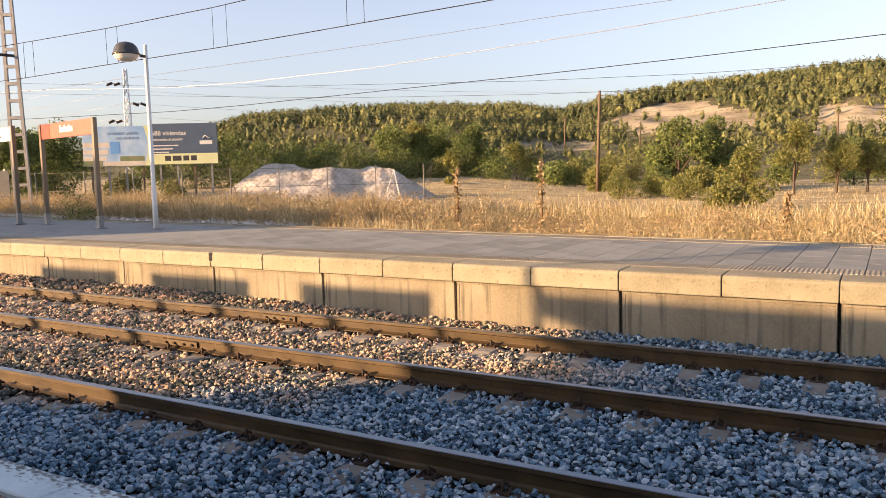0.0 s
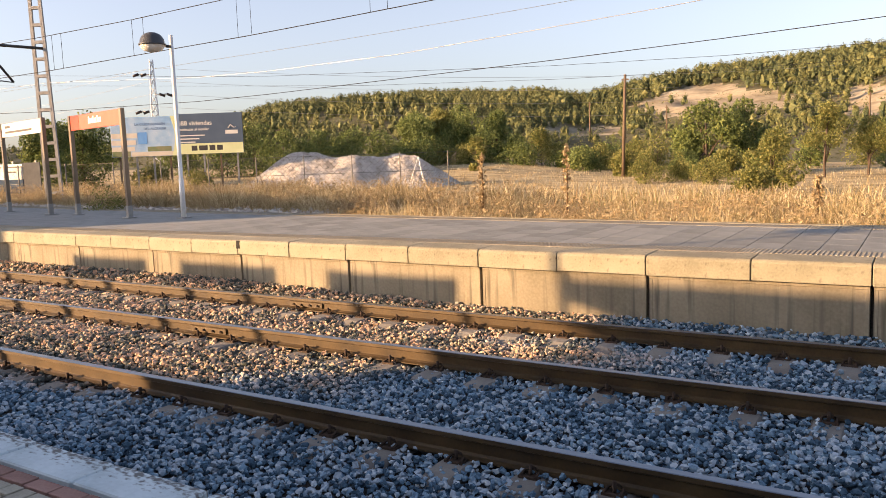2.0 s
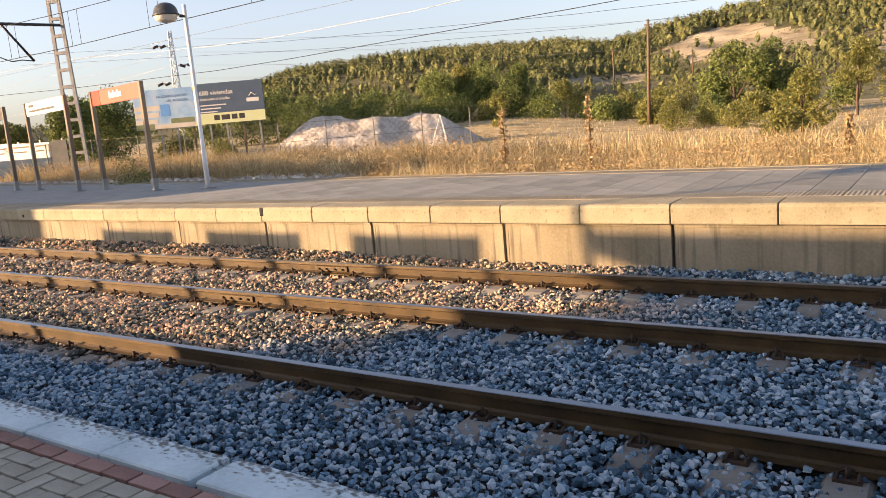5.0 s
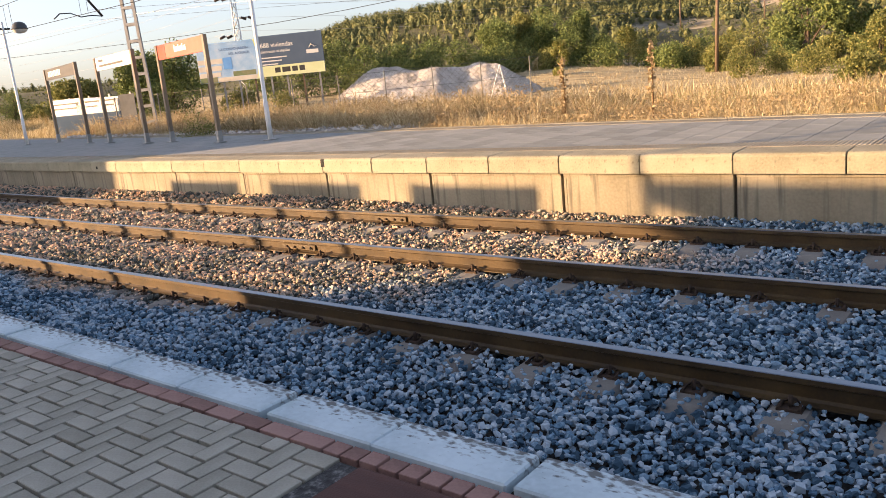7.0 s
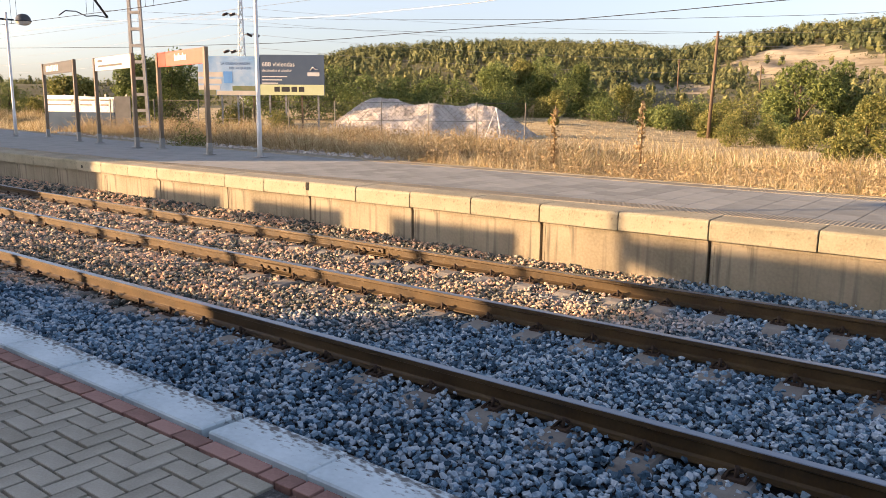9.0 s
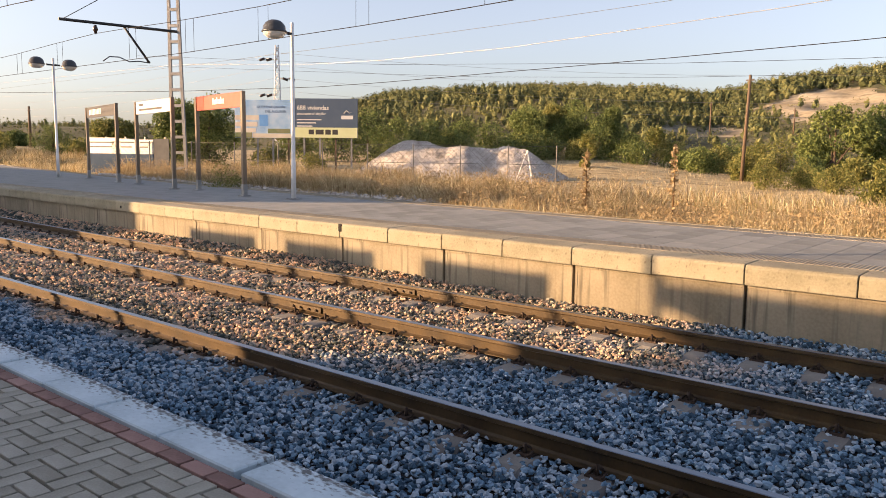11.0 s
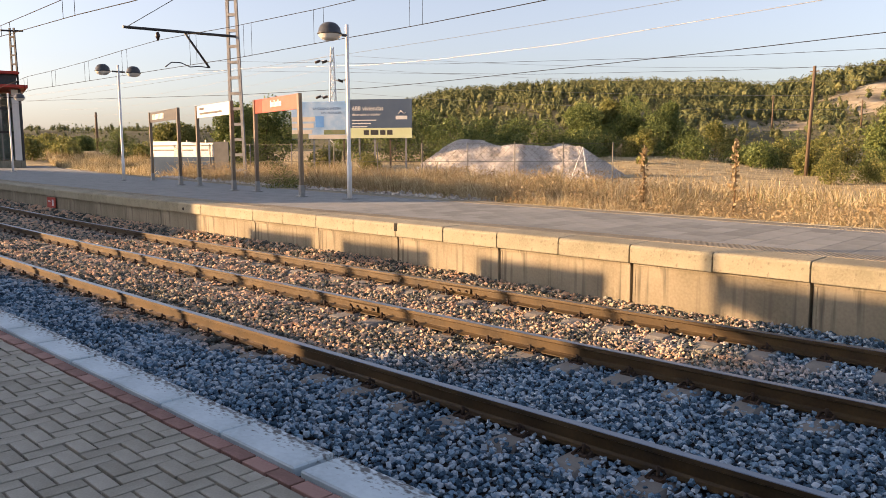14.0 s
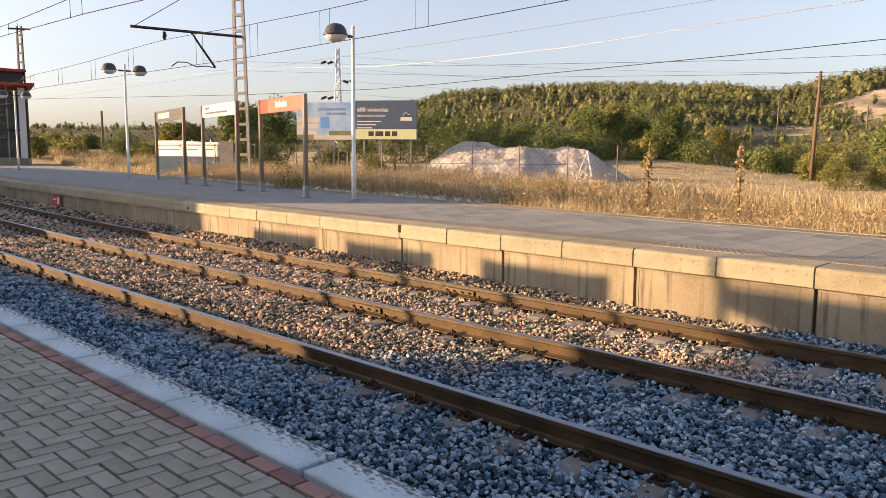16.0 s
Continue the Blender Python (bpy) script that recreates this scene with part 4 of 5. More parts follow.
bm = bmesh.new()
d = (fb - fa).normalized()


def fence_at(az):
    """The fence's metre mark on a bearing."""
    u = Vector((-math.sin(radians(az)), math.cos(radians(az)), 0))
    o = Vector((fa.x, fa.y + 6.33, 0))
    return -(o.x * u.y - o.y * u.x) / (d.x * u.y - d.y * u.x)


gap = fence_at(42.11) - fence_at(45.48)
for i in range(-6, 5):
    q = fence_at(45.48) + i * gap
    if not 0 <= q <= (fb - fa).length:
        continue
    p = fa + d * q
    z = ground_z(p.x, p.y)
    part("post", tubem([(p.x, p.y, z - 0.3), (p.x, p.y, 2.28)], 0.03, 6), M["fence_post"], fence)
length = (fb - fa).length
step = 0.30
for i in range(int(length / step)):
    for s in (-1, 1):
        a = fa + d * (i * step)
        b = fa + d * min(length, max(0, i * step + s * 2.4))
        bm.faces.new([bm.verts.new((a.x, a.y, -0.1)), bm.verts.new((a.x + d.x * 0.012, a.y + d.y * 0.012, -0.1)), bm.verts.new((b.x + d.x * 0.012, b.y + d.y * 0.012, 2.22)), bm.verts.new((b.x, b.y, 2.22))])
for z in (0.3, 1.3, 2.22):
    tube(bm, [(fa.x, fa.y, z), (fb.x, fb.y, z)], 0.012, 4)
part("mesh", bm, M["fence_wire"], fence)

ba, bc = polar(64.5, 49.6), polar(59.6, 45.2)
dv = bc - ba
ban = thing("banner_hoarding", (ba.x, ba.y, -0.3), "white printed banners over blue-grey sheeting on site fence", "banner", rz=math.degrees(math.atan2(dv.y, dv.x)))
bwid = dv.length
for i, (x0, x1) in enumerate(((0, bwid * 0.40), (bwid * 0.42, bwid * 0.66), (bwid * 0.67, bwid * 0.86))):
    pb = part("banner", boxm(x0, x1, -0.02, 0.0, 1.85, 2.75 - 0.05 * i, 0.005), M["white_panel"], ban, "white printed banner")
    for k in range(2):
        part("lettering", boxm(x0 + 0.15, x1 - 0.2 - 0.2 * k, -0.027, -0.021, 2.45 - 0.25 * k, 2.52 - 0.25 * k), M["sign_grey"], pb)
part("lower_sheet", boxm(0, bwid * 0.86, 0.0, 0.02, 0.4, 1.85), M["tarp_blue"], ban, "blue-grey lower sheeting")
part("end_sheet", boxm(bwid * 0.865, bwid * 1.05, -0.02, 0.02, 0.6, 2.7), M["site_sheet"], ban, "grey corrugated sheet")
for i in range(5):
    part("post", boxm(i * bwid / 4 - 0.04, i * bwid / 4 + 0.04, 0.02, 0.10, 0, 2.8), M["galvanised"], ban)

# ---- heap of crushed stone ----
def heap_z(q, w):
    """Height of the heap over its own axes: one long crest with three tops."""
    crest = 1.06 * float(np.interp(q, [-10.5, -8.5, -6.8, -5.6, -4.9, -3.8, -2.2, -0.8, 0.75, 2.0, 2.9, 3.8, 5.6, 7.9], [0, 1.2, 2.3, 2.88, 3.0, 2.85, 2.5, 2.62, 2.42, 2.62, 2.65, 2.4, 1.35, 0]))
    side = w - 0.5 * math.sin(q * 0.9)
    return crest - 0.72 * (math.sqrt(0.5 + side * side) - 0.7) + 0.16 * noise.noise((q * 0.45, w * 0.45, 6))


hc = polar(37.6, 60)
heap = thing("stone_heap", (hc.x, hc.y, -0.35), "heap of pale crushed stone with several rounded tops", "heap", rz=37.6)
hv, hf = [], []
NQ, NW = 110, 84
for i in range(NQ):
    for j in range(NW):
        q, w = -10.6 + 19.0 * i / (NQ - 1), -6.6 + 13.2 * j / (NW - 1)
        z = heap_z(q, w)
        hv.append((q, w, z + 0.18 * noise.noise((q * 0.9, w * 0.9, 0)) + 0.07 * noise.noise((q * 3, w * 3, 4)) - 0.1))
hf = [(i * NW + j, (i + 1) * NW + j, (i + 1) * NW + j + 1, i * NW + j + 1) for i in range(NQ - 1) for j in range(NW - 1)]
part("heap_body", mesh_of("heap_body", hv, hf, M["gravel_pile"], True), None, heap)
cs = np.stack([rng.uniform(-10, 7.8, 12000), rng.uniform(-5.5, 2, 12000)], 1)
cz = np.array([heap_z(a, b) for a, b in cs])
keep = cz > 0.1
cs = np.column_stack([cs, cz + 0.14 * np.array([noise.noise((a * 0.9, b * 0.9, 0)) for a, b in cs]) - 0.08])[keep]
sv, sf = stones(cs, rng.uniform(0.02, 0.055, len(cs)))
tagged(part("loose_rubble", mesh_of("loose_rubble", sv, sf, M["gravel_pile"]), None, heap), kind="stuff")
tp = polar(33.8, 48, -0.3)
tri = thing("tripod_stake", tp, "white three-legged survey stake before the heap", "tripod")
for a in (200, 330, 90):
    part("leg", tubem([(0.85 * math.cos(radians(a)), 0.85 * math.sin(radians(a)), 0), (0, 0, 2.35)], 0.026, 6), M["white_paint"], tri)

# ---- glazed shelter at the far end of the platform ----
sh = thing("platform_shelter", (-63.3, 12.25, 0.72), "glazed platform lift tower with red roof edges", "shelter", rz=-15)
part("plinth", boxm(-5, 1.5, -1.6, 1.6, 0, 0.45), M["concrete"], sh)
for x in (-5, -2.8, -0.6, 1.4):
    part("post", boxm(x - 0.09, x + 0.09, -1.6, -1.42, 0.45, 5.0), M["dark_metal"], sh)
part("post", boxm(1.32, 1.5, 1.4, 1.58, 0.45, 5.0), M["dark_metal"], sh)
for z in (2.2, 3.7):
    part("rail", boxm(-5, 1.5, -1.58, -1.46, z, z + 0.14), M["dark_metal"], sh)
for x0 in (-4.9, -2.7, -0.5):
    for z0, z1 in ((0.46, 2.19), (2.35, 3.69), (3.85, 4.98)):
        part("pane", boxm(x0, x0 + 1.85, -1.53, -1.51, z0, z1), M["glass"], sh)
for y0, y1 in ((-1.38, -0.66), (-0.56, 0.16), (0.26, 0.92)):
    for z0, z1 in ((0.46, 2.19), (2.35, 3.69), (3.85, 4.98)):
        part("pane", boxm(1.42, 1.44, y0, y1, z0, z1), M["glass"], sh)
for y in (-0.61, 0.21):
    part("mullion", boxm(1.40, 1.47, y - 0.04, y + 0.04, 0.46, 4.98), M["galvanised"], sh)
for z in (2.2, 3.7):
    part("rail", boxm(1.38, 1.5, -1.42, 0.95, z, z + 0.14), M["dark_metal"], sh)
part("end_panel", boxm(1.34, 1.5, 0.96, 1.39, 0.46, 4.98), M["white_panel"], sh, "pale end panel beside the glazing")
part("inner_wall", boxm(-3.2, -3.1, -1.4, 1.28, 0.46, 4.98), M["lift_dark"], sh)
for i in range(5):
    part("stair_tread", boxm(-2.6 + 0.5 * i, -2.15 + 0.5 * i, -1.2, 0.6, 3.3 - 0.5 * i, 3.36 - 0.5 * i), M["galvanised"], sh)
part("back_wall", boxm(-5, 1.3, 1.3, 1.38, 0.45, 5.0), M["lift_dark"], sh)
part("lower_roof", boxm(-6, 2.5, -2.4, 2.0, 5.06, 5.24, 0.02), M["red_paint"], sh, "red-edged roof slab")
part("upper_wall", boxm(-5.5, 1.4, -1.7, 1.35, 5.28, 5.95), M["dark_metal"], sh)
part("upper_roof", boxm(-6, 1.8, -2.0, 1.5, 5.95, 6.13, 0.02), M["red_paint"], sh, "red-edged roof slab")
sh.scale.z = 1.12
for o in mast2.children:
    o.data.materials[0] = M["dark_metal"]
rs = thing("track_sign", (-26.65, 2.50 + bend(-26.65), 0.23), "small red notice plate on the platform wall", "sign")
part("plate", boxm(-0.36, 0.36, 0.0, 0.02, -0.17, 0.17), M["red_paint"], rs)
part("lettering", boxm(0.08, 0.22, -0.004, 0.0, -0.10, 0.10), M["white_panel"], rs)
part("lettering", boxm(-0.28, -0.05, -0.004, 0.0, 0.02, 0.06), M["white_panel"], rs)


# ---- vegetation ----
def tree(name, az, r, top, width, mat, label, category="tree", n=2600, leaf=0.16, trunk=None, group="trees of the field", low=0.25, seed=0):
    p = polar(az, r)
    z0 = ground_z(p.x, p.y)
    h = top - z0
    t = thing(name, (p.x, p.y, z0), label, category, group)
    rr = random.Random(seed)
    blobs = []
    for i in range(11):
        a, k = rr.uniform(0, 6.28), rr.uniform(0.15, 1)
        q = rr.uniform(low, 0.86)
        rad = width / 2 * (0.62 * math.sin(math.pi * min(1, 0.15 + 0.85 * q)) + 0.1)
        blobs.append((rad * k * math.cos(a), rad * k * math.sin(a), h * q, width * rr.uniform(0.13, 0.24)))
    blobs.append((0, 0, h * 0.88, width * 0.16))
    tw = trunk or width * 0.024
    bm = tubem([(0, 0, -0.2), (rr.uniform(-.1, .1), 0, h * 0.25), (rr.uniform(-.2, .2), rr.uniform(-.2, .2), h * 0.8)], [tw, tw * 0.8, tw * 0.25], 8)
    for b in blobs[:7]:
        tube(bm, [(0, 0, h * rr.uniform(0.15, 0.35)), (b[0] * 0.5, b[1] * 0.5, b[2] * 0.75), b[:3]], [tw * 0.45, tw * 0.3, tw * 0.1], 5)
    part("trunk", bm, M["bark"], t)
    v, f = leaves(crown_points(blobs, int(n * 1.7)), leaf * 0.72)
    part("crown", mesh_of("crown", v, f, mat), None, t)
    return t


LD, LL = M["leaf_dark"], M["leaf_light"]
TREES = [("tree", 34.0, 96, 6.0, 7.5, LD), ("tree", 32.2, 99, 6.6, 6.5, LL), ("tree", 30.6, 98, 6.9, 8.0, LD), ("tree", 28.0, 96, 6.0, 6.5, LD),
         ("tree", 58.9, 70, 5.7, 7.0, LD), ("tree", 56.8, 74, 6.2, 8.0, LD), ("tree", 62.8, 76, 4.2, 5.5, LL), ("tree", 66.6, 85, 4.0, 5.0, LD), ("tree", 71.0, 100, 3.2, 6.0, LL), ("tree", 69.0, 110, 3.2, 6.0, LD), ("tree", 73.2, 95, 3.4, 6.0, LD),
         ("tree", 13.4, 72, 6.0, 7.0, LD), ("tree", 11.0, 74, 6.2, 6.5, LD), 
         ("tree", 9.1, 40, 2.7, 3.2, LL), ("tree", 5.9, 60, 5.0, 3.6, LL), ("tree", 3.4, 62, 3.9, 3.8, LL), ("tree", 1.6, 64, 3.6, 3.6, LL), ("tree", 0.0, 66, 3.8, 3.8, LL),
         ("tree", 2.4, 84, 4.4, 4.2, LD), ("tree", -2.2, 68, 4.0, 4.0, LL), ("tree", -4.5, 70, 4.0, 4.0, LL)]
for i, (nm, az, r, top, w, mt) in enumerate(TREES):
    top += 1.4 if az > 24 and 78 < r and az < 60 else 0
    dark = mt is LD
    tree(nm, az, r, top, w, mt, "broad dark-green tree at the field's edge" if dark else "olive-green orchard tree with a short dark trunk", n=6500 if w > 5 else 3600, leaf=0.21 if w > 5 else 0.12, low=(0.05 if az > 20 else 0.14) if dark else (0.12 if r < 45 else 0.42), seed=i)
BUSHES = [(26.2, 90, 1.6, 6.0, LD), (33.4, 90, 2.0, 7.0, LD), (36.2, 88, 1.9, 7.0, LD), (39.6, 84, 2.2, 7.0, LD), (42.0, 82, 2.2, 7.0, LD), (22.8, 90, 1.6, 6.0, LD), (28.8, 93, 3.4, 7.0, LD), (32.2, 94, 3.0, 7.0, LD), (34.8, 95, 2.4, 6.0, LD), (30.6, 91, 1.6, 5.0, LL), (12.0, 66, 1.4, 4.0, LL), (9.6, 70, 1.6, 4.0, LD), (18.8, 74, 1.8, 4.0, LL), (21.8, 84, 2.4, 5.0, LD), (24.8, 92, 3.2, 5.0, LL), (26.6, 94, 2.6, 5.0, LD), (19.8, 98, 3.4, 7.0, LD), (16.6, 92, 3.6, 6.0, LL), (14.4, 90, 3.8, 6.0, LD), (6.8, 88, 2.8, 5.0, LD), (32.6, 92, 1.6, 5.0, LL), (35.2, 92, 1.6, 5.0, LL), (39.8, 92, 2.6, 6.0, LL), (42.4, 90, 2.8, 6.0, LD), (44.6, 88, 3.0, 6.0, LD), (1.0, 92, 2.6, 6.0, LD), (-2.0, 92, 2.8, 6.0, LL), (3.4, 96, 2.8, 6.0, LL),
          (17.4, 56, 1.9, 3.2, LL), (15.3, 58, 1.6, 3.4, LL), (13.2, 52, 1.2, 3.0, LL), (20.6, 92, 2.8, 6.0, LL), (23.6, 94, 2.9, 5.5, LL), (18.2, 88, 2.9, 6.0, LL), (29.5, 78, 2.4, 2.6, LL), (43.5, 80, 3.6, 5.5, LD), (45.6, 82, 4.6, 6.0, LD), (41.0, 84, 3.4, 6.0, LD),
          (38.5, 86, 3.6, 6.0, LD), (36.6, 90, 3.8, 6.0, LD), (47.5, 82, 4.4, 6.5, LD), (50.0, 82, 3.8, 6.0, LD), (52.5, 66, 1.9, 4.0, LL), (64.8, 88, 2.4, 5.0, LL), (70.0, 84, 2.6, 6.0, LL), (72.3, 80, 2.8, 5.0, LL), (49.4, 50, 1.5, 2.6, LL), (10.5, 36, 0.9, 2.4, LL), (14.6, 62, 1.7, 3.0, LD)]
for i, (az, r, top, w, mt) in enumerate(BUSHES):
    top += 1.6 if az > 24 and 76 < r and az < 62 else 0
    tree("bush", az, r, top, w, mt, "dense green bush at the field's edge", "bush", n=1600, leaf=0.22 if r > 60 else 0.12, trunk=0.05, group="bushes of the field", low=0.06, seed=100 + i)
tree("bush", 55.9, 25.5, 1.4, 1.9, LL, "bright green bush behind the platform", "bush", n=1500, leaf=0.06, trunk=0.03, group="bushes of the field", low=0.05, seed=77)


def forest():
    """Pines over the hill: a stem, a dense dark heart and a crown of needle tufts each, joined."""
    pts = []
    tries = 0
    while len(pts) < 6600 and tries < 120000:
        tries += 1
        az = rng.uniform(-3, 80) if tries % 4 == 0 else rng.uniform(-3, 50)
        r = 140 + (338 - 140) * rng.uniform(0, 1) ** 0.6
        p = polar(az, r)
        z = ground_z(p.x, p.y)
        el = math.degrees(math.atan2(z - 1.89, r))
        if bare(az, el) and rng.uniform() > 0.035:
            continue
        if noise.noise((p.x * 0.03, p.y * 0.03, 9)) < -0.34 and rng.uniform() > 0.25:
            continue
        pts.append((p.x, p.y, z, ((2.6 + 3.4 * rng.uniform(0, 1) ** 1.3) * r / 330 + 0.5) * (0.5 if az > 50 else 1.0)))
    cen, siz, heart, hsize = [], [], [], []
    sv, sf = [], []
    for x, y, z, h in pts:
        w = h * rng.uniform(0.30, 0.46)
        k = 78
        q = rng.uniform(0.10, 1.0, k) ** 0.9
        a = rng.uniform(0, 6.283, k)
        lobe = 1 + 0.22 * np.sin(a * 3 + x) * np.cos(q * 9 + y)
        prof = w * np.clip(1.2 * (1 - q), 0, 1) ** 0.62 * np.clip(q / 0.28, 0.3, 1) * rng.uniform(0.78, 1.04, k) * lobe
        cen.append(np.stack([x + prof * np.cos(a), y + prof * np.sin(a), z + h * q], 1))
        siz.append(np.full(k, 0.032 * h + 0.09))
        for q2, w2 in ((0.28, 0.52), (0.48, 0.48), (0.68, 0.32)):
            a2 = rng.uniform(0, 6.283)
            off = w * 0.25 * rng.uniform(0, 1)
            heart.append((x + off * math.cos(a2), y + off * math.sin(a2), z + h * q2))
            hsize.append(w * w2 * rng.uniform(0.85, 1.1))
        i = len(sv)
        sv += [(x - 0.07, y, z - 0.3), (x + 0.07, y, z - 0.3), (x, y, z + h * 0.9), (x, y - 0.07, z - 0.3), (x, y + 0.07, z - 0.3)]
        sf += [(i, i + 1, i + 2), (i + 3, i + 4, i + 2)]
    v, f = leaves(np.concatenate(cen), np.concatenate(siz), long=1.3)
    t = thing("pine_wood", (0, 0, 0), "dense young pine wood covering the hillside", "wood", kind="stuff")
    part("needles", mesh_of("needles", v, f, M["needle"]), None, t)
    v, f = rocks(heart, hsize, 0.3, 1.1)
    part("hearts", mesh_of("hearts", v, f, M["needle"]), None, t)
    part("stems", mesh_of("stems", sv, sf, M["bark"]), None, t)
    # low scrub on the far plain and on the bare slopes
    cen = []
    for _ in range(3000):
        az = rng.uniform(-10, 80)
        r = rng.uniform(120, 335)
        p = polar(az, r)
        z = ground_z(p.x, p.y)
        if bare(az, math.degrees(math.atan2(z - 1.89, r))) and rng.uniform() > 0.35:
            continue
        s = rng.uniform(0.5, 1.3)
        cen.append(np.array([(p.x, p.y, z + 0.4 * s)]) + rng.normal(size=(20, 3)) * np.array([0.8, 0.8, 0.45]) * s)
    v, f = leaves(np.concatenate(cen), 0.30)
    tagged(new("scrub", mesh_of("scrub", v, f, M["needle"])), "low olive scrub dotted over the slopes", "scrub", kind="stuff")


forest()


def blades(roots, heights, width, lean=0.75, head=0.0):
    """Bent grass blades; each a bent strip, some with a seed head."""
    n = len(roots)
    a = rng.uniform(0, 6.283, n)
    side = np.stack([np.cos(a), np.sin(a), np.zeros(n)], 1)
    b = rng.uniform(0, 6.283, n)
    ln = rng.uniform(0, lean, n) * heights
    drift = np.stack([np.cos(b) * ln, np.sin(b) * ln, np.zeros(n)], 1)
    w = (np.asarray(width) * rng.uniform(0.6, 1.4, n))[:, None]
    up = np.array([0, 0, 1.0])
    h = np.asarray(heights)[:, None]
    rows = []
    for k, ww, dr in ((0, 1.0, 0), (0.66, 0.6 + head, 0.42), (1.0, 0.08, 1.0)):
        c = roots + up * h * k + drift * dr
        rows += [c - side * w * ww / 2, c + side * w * ww / 2]
    v = np.stack(rows, 1).reshape(-1, 3)
    i = 6 * np.arange(n)[:, None]
    f = np.concatenate([i + np.array([[0, 1, 3, 2]]), i + np.array([[2, 3, 5, 4]])], 0)
    return v, f


def scatter_grass(n, x0, x1, d0, d1, hmin, hmax, width, mat, name, label, clump=0.6, head=0.0):
    x = rng.uniform(x0, x1, n)
    d = d0 + (d1 - d0) * rng.uniform(0, 1, n) ** 1.4
    y = np.array([back_edge(q) for q in x]) + d
    k = np.array([noise.noise((a * 0.5, b * 0.5, 11)) for a, b in zip(x, y)])
    ok = k > rng.uniform(-0.6, clump - 0.55, n)
    x, y, k = x[ok], y[ok], k[ok]
    z = np.array([ground_z(a, b) for a, b in zip(x, y)])
    h = (hmin + (hmax - hmin) * rng.uniform(0, 1, len(x)) ** 1.5) * (0.85 + 0.75 * k)
    v, f = blades(np.stack([x, y, z], 1), h, width, head=head)
    return tagged(new(name, mesh_of(name, v, f, mat)), label, "grass", kind="stuff")


scatter_grass(100000, -34, 5, 0.15, 4.5, 0.12, 0.74, 0.0075, M["dry_grass"], "tall_dry_grass", "tall straw-coloured grass along the platform's back", 0.75, 0.9)
scatter_grass(56000, -60, 10, 4, 16, 0.25, 0.82, 0.014, M["dry_grass"], "dry_grass", "straw-coloured grass on the verge", 0.8, 0.6)
scatter_grass(45000, -75, 24, 12, 75, 0.06, 0.30, 0.03, M["dry_grass"], "stubble", "short pale stubble over the field", 0.5)
scatter_grass(26000, -26, -9.5, 0.8, 7, 0.45, 1.15, 0.011, M["dry_grass"], "plume_grass", "tall pale grass plumes before the heap", 0.9, 1.2)
scatter_grass(18000, -42, -18, 3, 14, 0.5, 1.15, 0.014, M["dry_grass"], "pale_grass", "tall pale grass before the hoarding", 0.9, 1.2)
scatter_grass(36000, -80, -30, 0.15, 9, 0.25, 0.85, 0.018, M["dry_grass"], "far_dry_grass", "straw grass along the far end of the platform", 0.8, 0.6)
scatter_grass(8000, -40, -9, 0.8, 12, 0.3, 0.9, 0.010, M["red_weed"], "russet_weeds", "dried russet weeds among the grass", 0.9, 1.6)
scatter_grass(15000, -30, 4, 1.0, 14, 0.25, 0.7, 0.012, M["leaf_light"], "green_weeds", "patches of green weeds among dry grass", 1.0)


def dry_weeds():
    """Scruffy branching weeds among the grass."""
    cen = []
    for _ in range(2200):
        x = rng.uniform(-32, 4)
        y = back_edge(x) + 0.3 + 7 * rng.uniform(0, 1) ** 1.5
        z = ground_z(x, y)
        h, w = rng.uniform(0.3, 0.95) * (1.4 if x < -9 else 0.85), rng.uniform(0.12, 0.34)
        q = rng.uniform(0.1, 1, 70)
        cen.append(np.stack([x + rng.normal(size=70) * w * q * 0.7, y + rng.normal(size=70) * w * q * 0.7, z + h * q], 1))
    v, f = leaves(np.concatenate(cen), 0.030, long=2.6)
    return tagged(new("dry_weeds", mesh_of("dry_weeds", v, f, M["thistle"])), "scruffy dried weeds among straw grass", "weeds", kind="stuff")


dry_weeds()


def thistle(az, r, top, label):
    p = polar(az, r)
    z0 = ground_z(p.x, p.y)
    h = top - z0
    t = thing("dried_thistle", (p.x, p.y, z0), label, "weed", "dried stalks behind the platform")
    part("stalk", tubem([(0, 0, -0.05), (0.02, 0.01, h * 0.6), (0.0, 0.0, h)], [0.022, 0.018, 0.008], 6), M["red_weed"], t)
    q = rng.uniform(0.12, 1.0, 170)
    a = rng.uniform(0, 6.283, 170)
    rad = 0.17 * (1.1 - 0.75 * q) * rng.uniform(0.2, 1.1, 170)
    v, f = leaves(np.stack([rad * np.cos(a), rad * np.sin(a), q * h], 1), 0.075)
    part("dry_leaves", mesh_of("dry_leaves", v, f, M["thistle"]), None, t)


thistle(29.2, 17.5, 1.95, "tall dried thistle stalk with curled brown leaves")
thistle(23.05, 17.0, 2.08, "tall dried thistle stalk with curled brown leaves")
thistle(-1.2, 16.5, 1.2, "dried thistle stalk with curled brown leaves")
thistle(6.3, 17.5, 1.25, "dried thistle stalk with curled brown leaves")

# white gravel strip behind the platform
gx = rng.uniform(-34, -12, 2600)
gy = np.array([back_edge(q) for q in gx]) + rng.uniform(0.1, 0.8, 2600)
gv, gf = stones(np.stack([gx, gy, np.full(2600, 0.62) + rng.uniform(-0.1, 0.10, 2600)], 1), rng.uniform(0.03, 0.08, 2600))
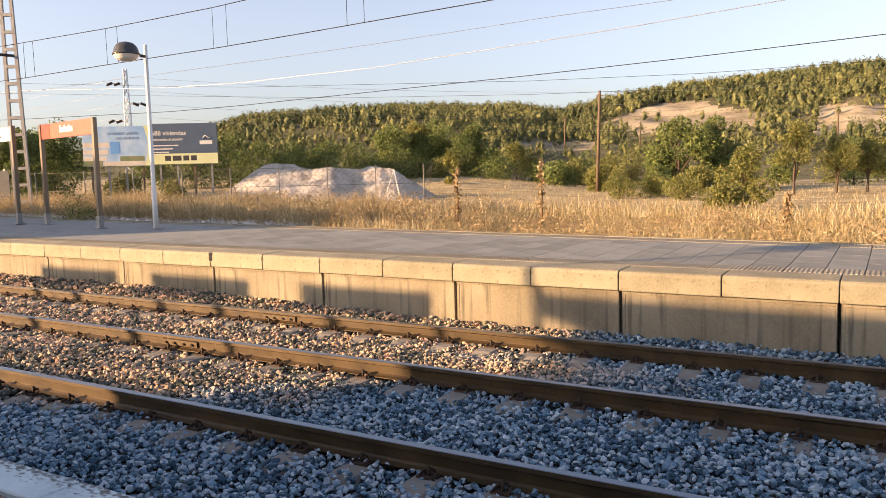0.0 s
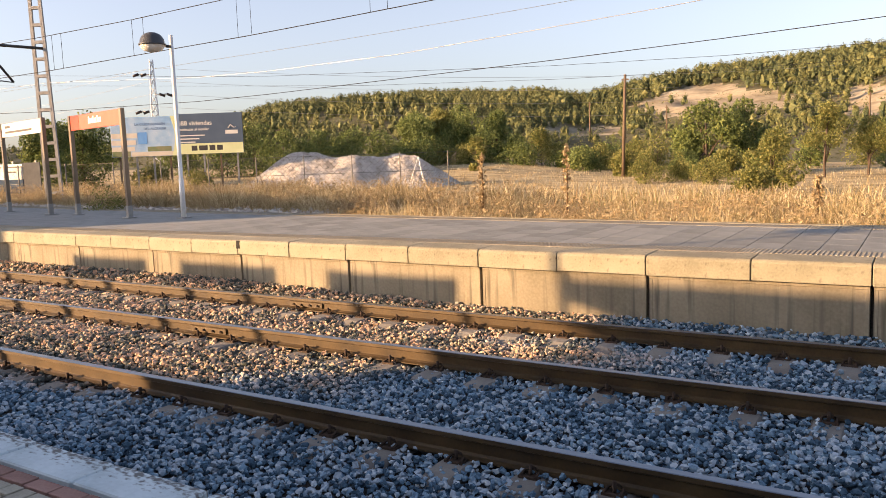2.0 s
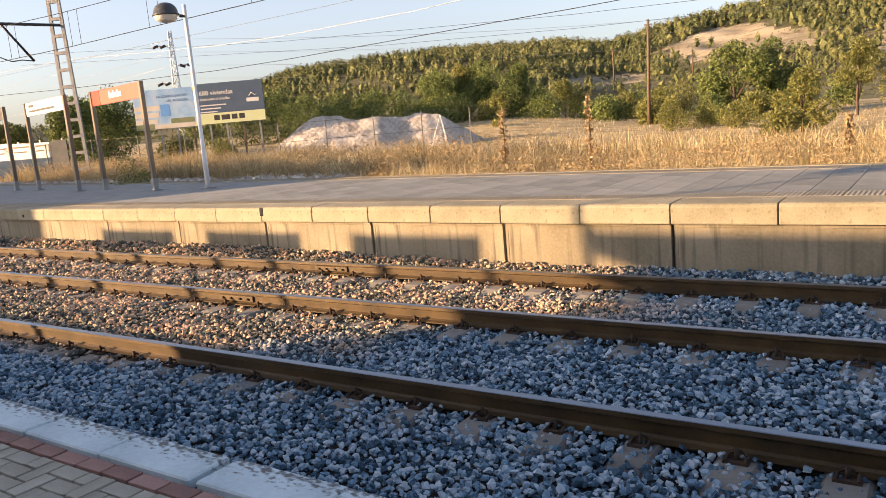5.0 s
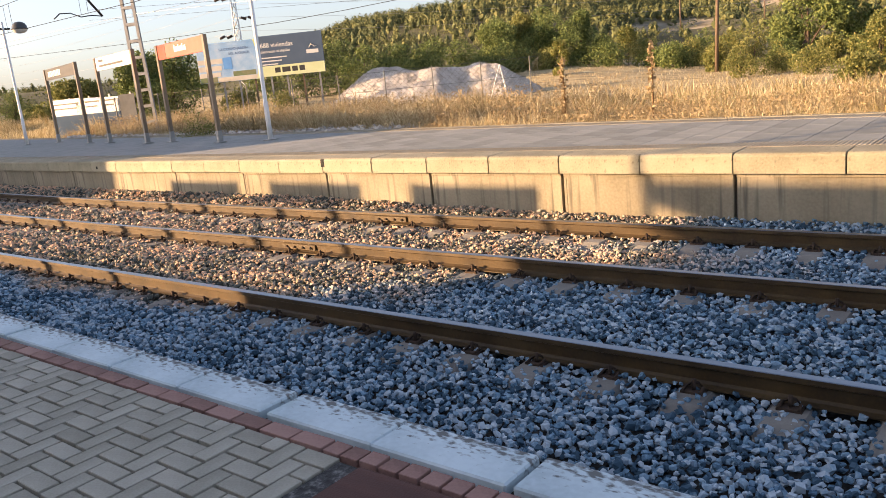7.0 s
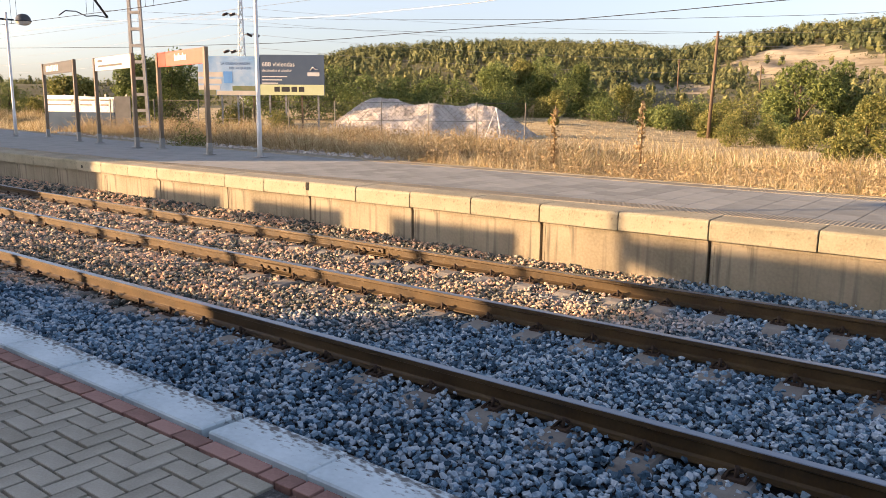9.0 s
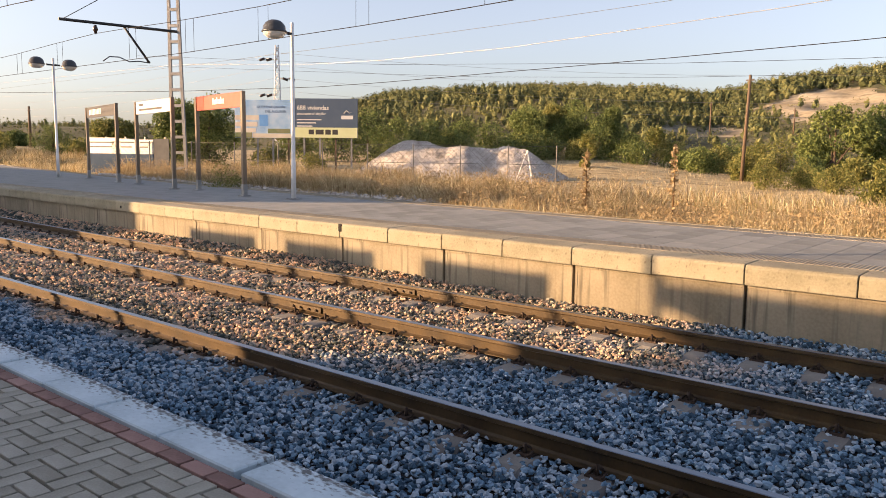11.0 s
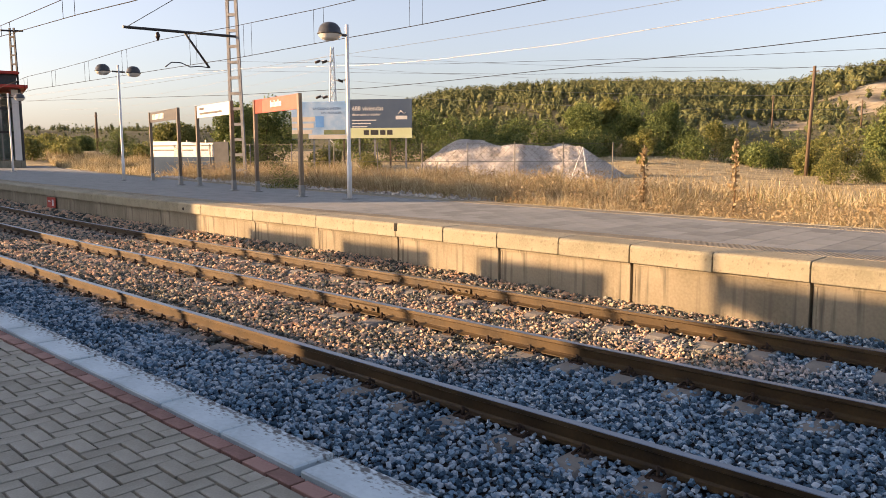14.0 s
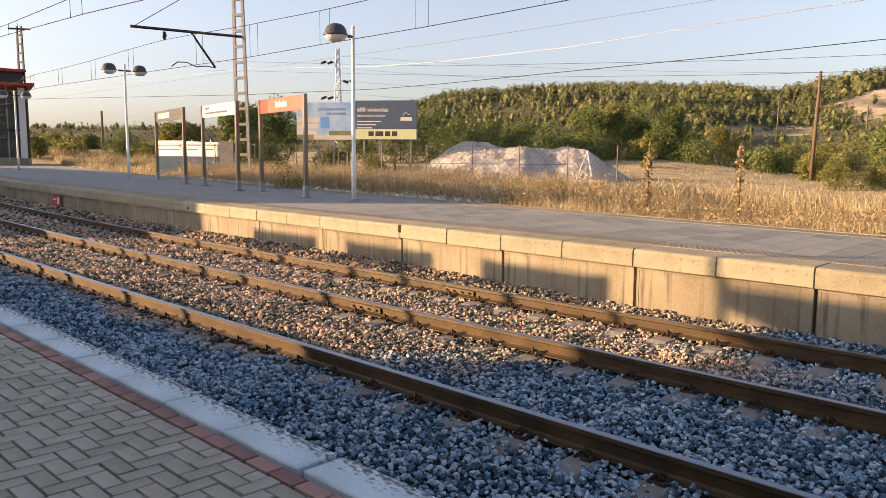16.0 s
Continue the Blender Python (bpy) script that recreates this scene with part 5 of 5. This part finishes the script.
tagged(new("loose_gravel", mesh_of("loose_gravel", gv, gf, M["gravel_pile"])), "pale loose gravel behind the platform", "gravel", kind="stuff")


# ---- ballast stones, last ----
def ballast():
    groups = []
    for x0, x1, dens, smin, smax in ((-6.5, 2.8, 780, 0.0150, 0.0285), (-12, -6.5, 640, 0.0165, 0.031), (-22, -12, 330, 0.023, 0.04), (-48, -22, 90, 0.045, 0.07)):
        # evenly packed: one stone to a cell
        cell = 1 / math.sqrt(dens)
        gx, gy = np.meshgrid(np.arange(x0, x1, cell), np.arange(-3.5, 2.56, cell))
        n = gx.size
        x, y = gx.ravel() + rng.uniform(-0.5, 0.5, n) * cell, gy.ravel() + rng.uniform(-0.5, 0.5, n) * cell
        # the strip hidden under the near kerb stays bare
        ok = (y > -3.5) & (y < 2.56)
        for _, ry in RAILS:
            ok &= np.abs(y - ry) > 0.068
        for side, yc in (("near", -2.79), ("far", 0.8375)):
            f0, st = sleeper_first[side]
            on = np.abs((x - f0 + st / 2) % st - st / 2) < 0.095
            near_rail = np.minimum(np.abs(y - yc - 0.8675), np.abs(y - yc + 0.8675))
            bare_len = np.where((y - yc > 0.2) & (y - yc < 0.87), 0.52, 0.30) if side == "far" else 0.19
            ok &= ~(on & (near_rail < bare_len) & (np.abs(y - yc) < 1.25) & (rng.uniform(0, 1, n) > np.where((y - yc < -0.87) | (side == "near"), 0.72, 0.12)))
        x, y = x[ok], y[ok]
        z = np.array([bed_z(a, b) for a, b in zip(x, y)]) + rng.uniform(-0.042, 0.020, len(x)) + np.where(y < -1.0, 0.010, 0.002)
        # heaped against the feet of the rails
        for _, ry in RAILS:
            z += 0.026 * np.exp(-((y - ry) / 0.13) ** 2)
        s = smin + (smax - smin) * rng.uniform(0, 1, len(x)) ** 1.5
        yy = y + np.array([bend(a) for a in x])
        groups.append((np.stack([x, yy, z], 1), s))
    c = np.concatenate([g[0] for g in groups])
    s = np.concatenate([g[1] for g in groups])
    # the stones nearest the kerb are single pieces
    one = np.where((np.abs(c[:, 0] + 1.9) < 0.9) & (np.abs(c[:, 1] + 3.0) < 0.32))[0][:240]
    protos = []
    for i in range(6):
        v, f = rocks(np.zeros((1, 3)), [1.0], 0.30)
        protos.append(mesh_of("ballast_stone", v, f, M["ballast"]))
    for j, i in enumerate(one):
        ob = part("ballast_stone", protos[j % 6], None, bed)
        ob.location, ob.scale = c[i], (s[i],) * 3
        ob.rotation_euler = rng.uniform(0, 6.28, 3)
    rest_i = np.setdiff1d(np.arange(len(c)), one)
    v, f = broken_stones(c[rest_i], s[rest_i])
    tagged(part("ballast_stones", mesh_of("ballast_stones", v, f, M["ballast"]), None, bed), "angular grey ballast stones", kind="stuff")


ballast()
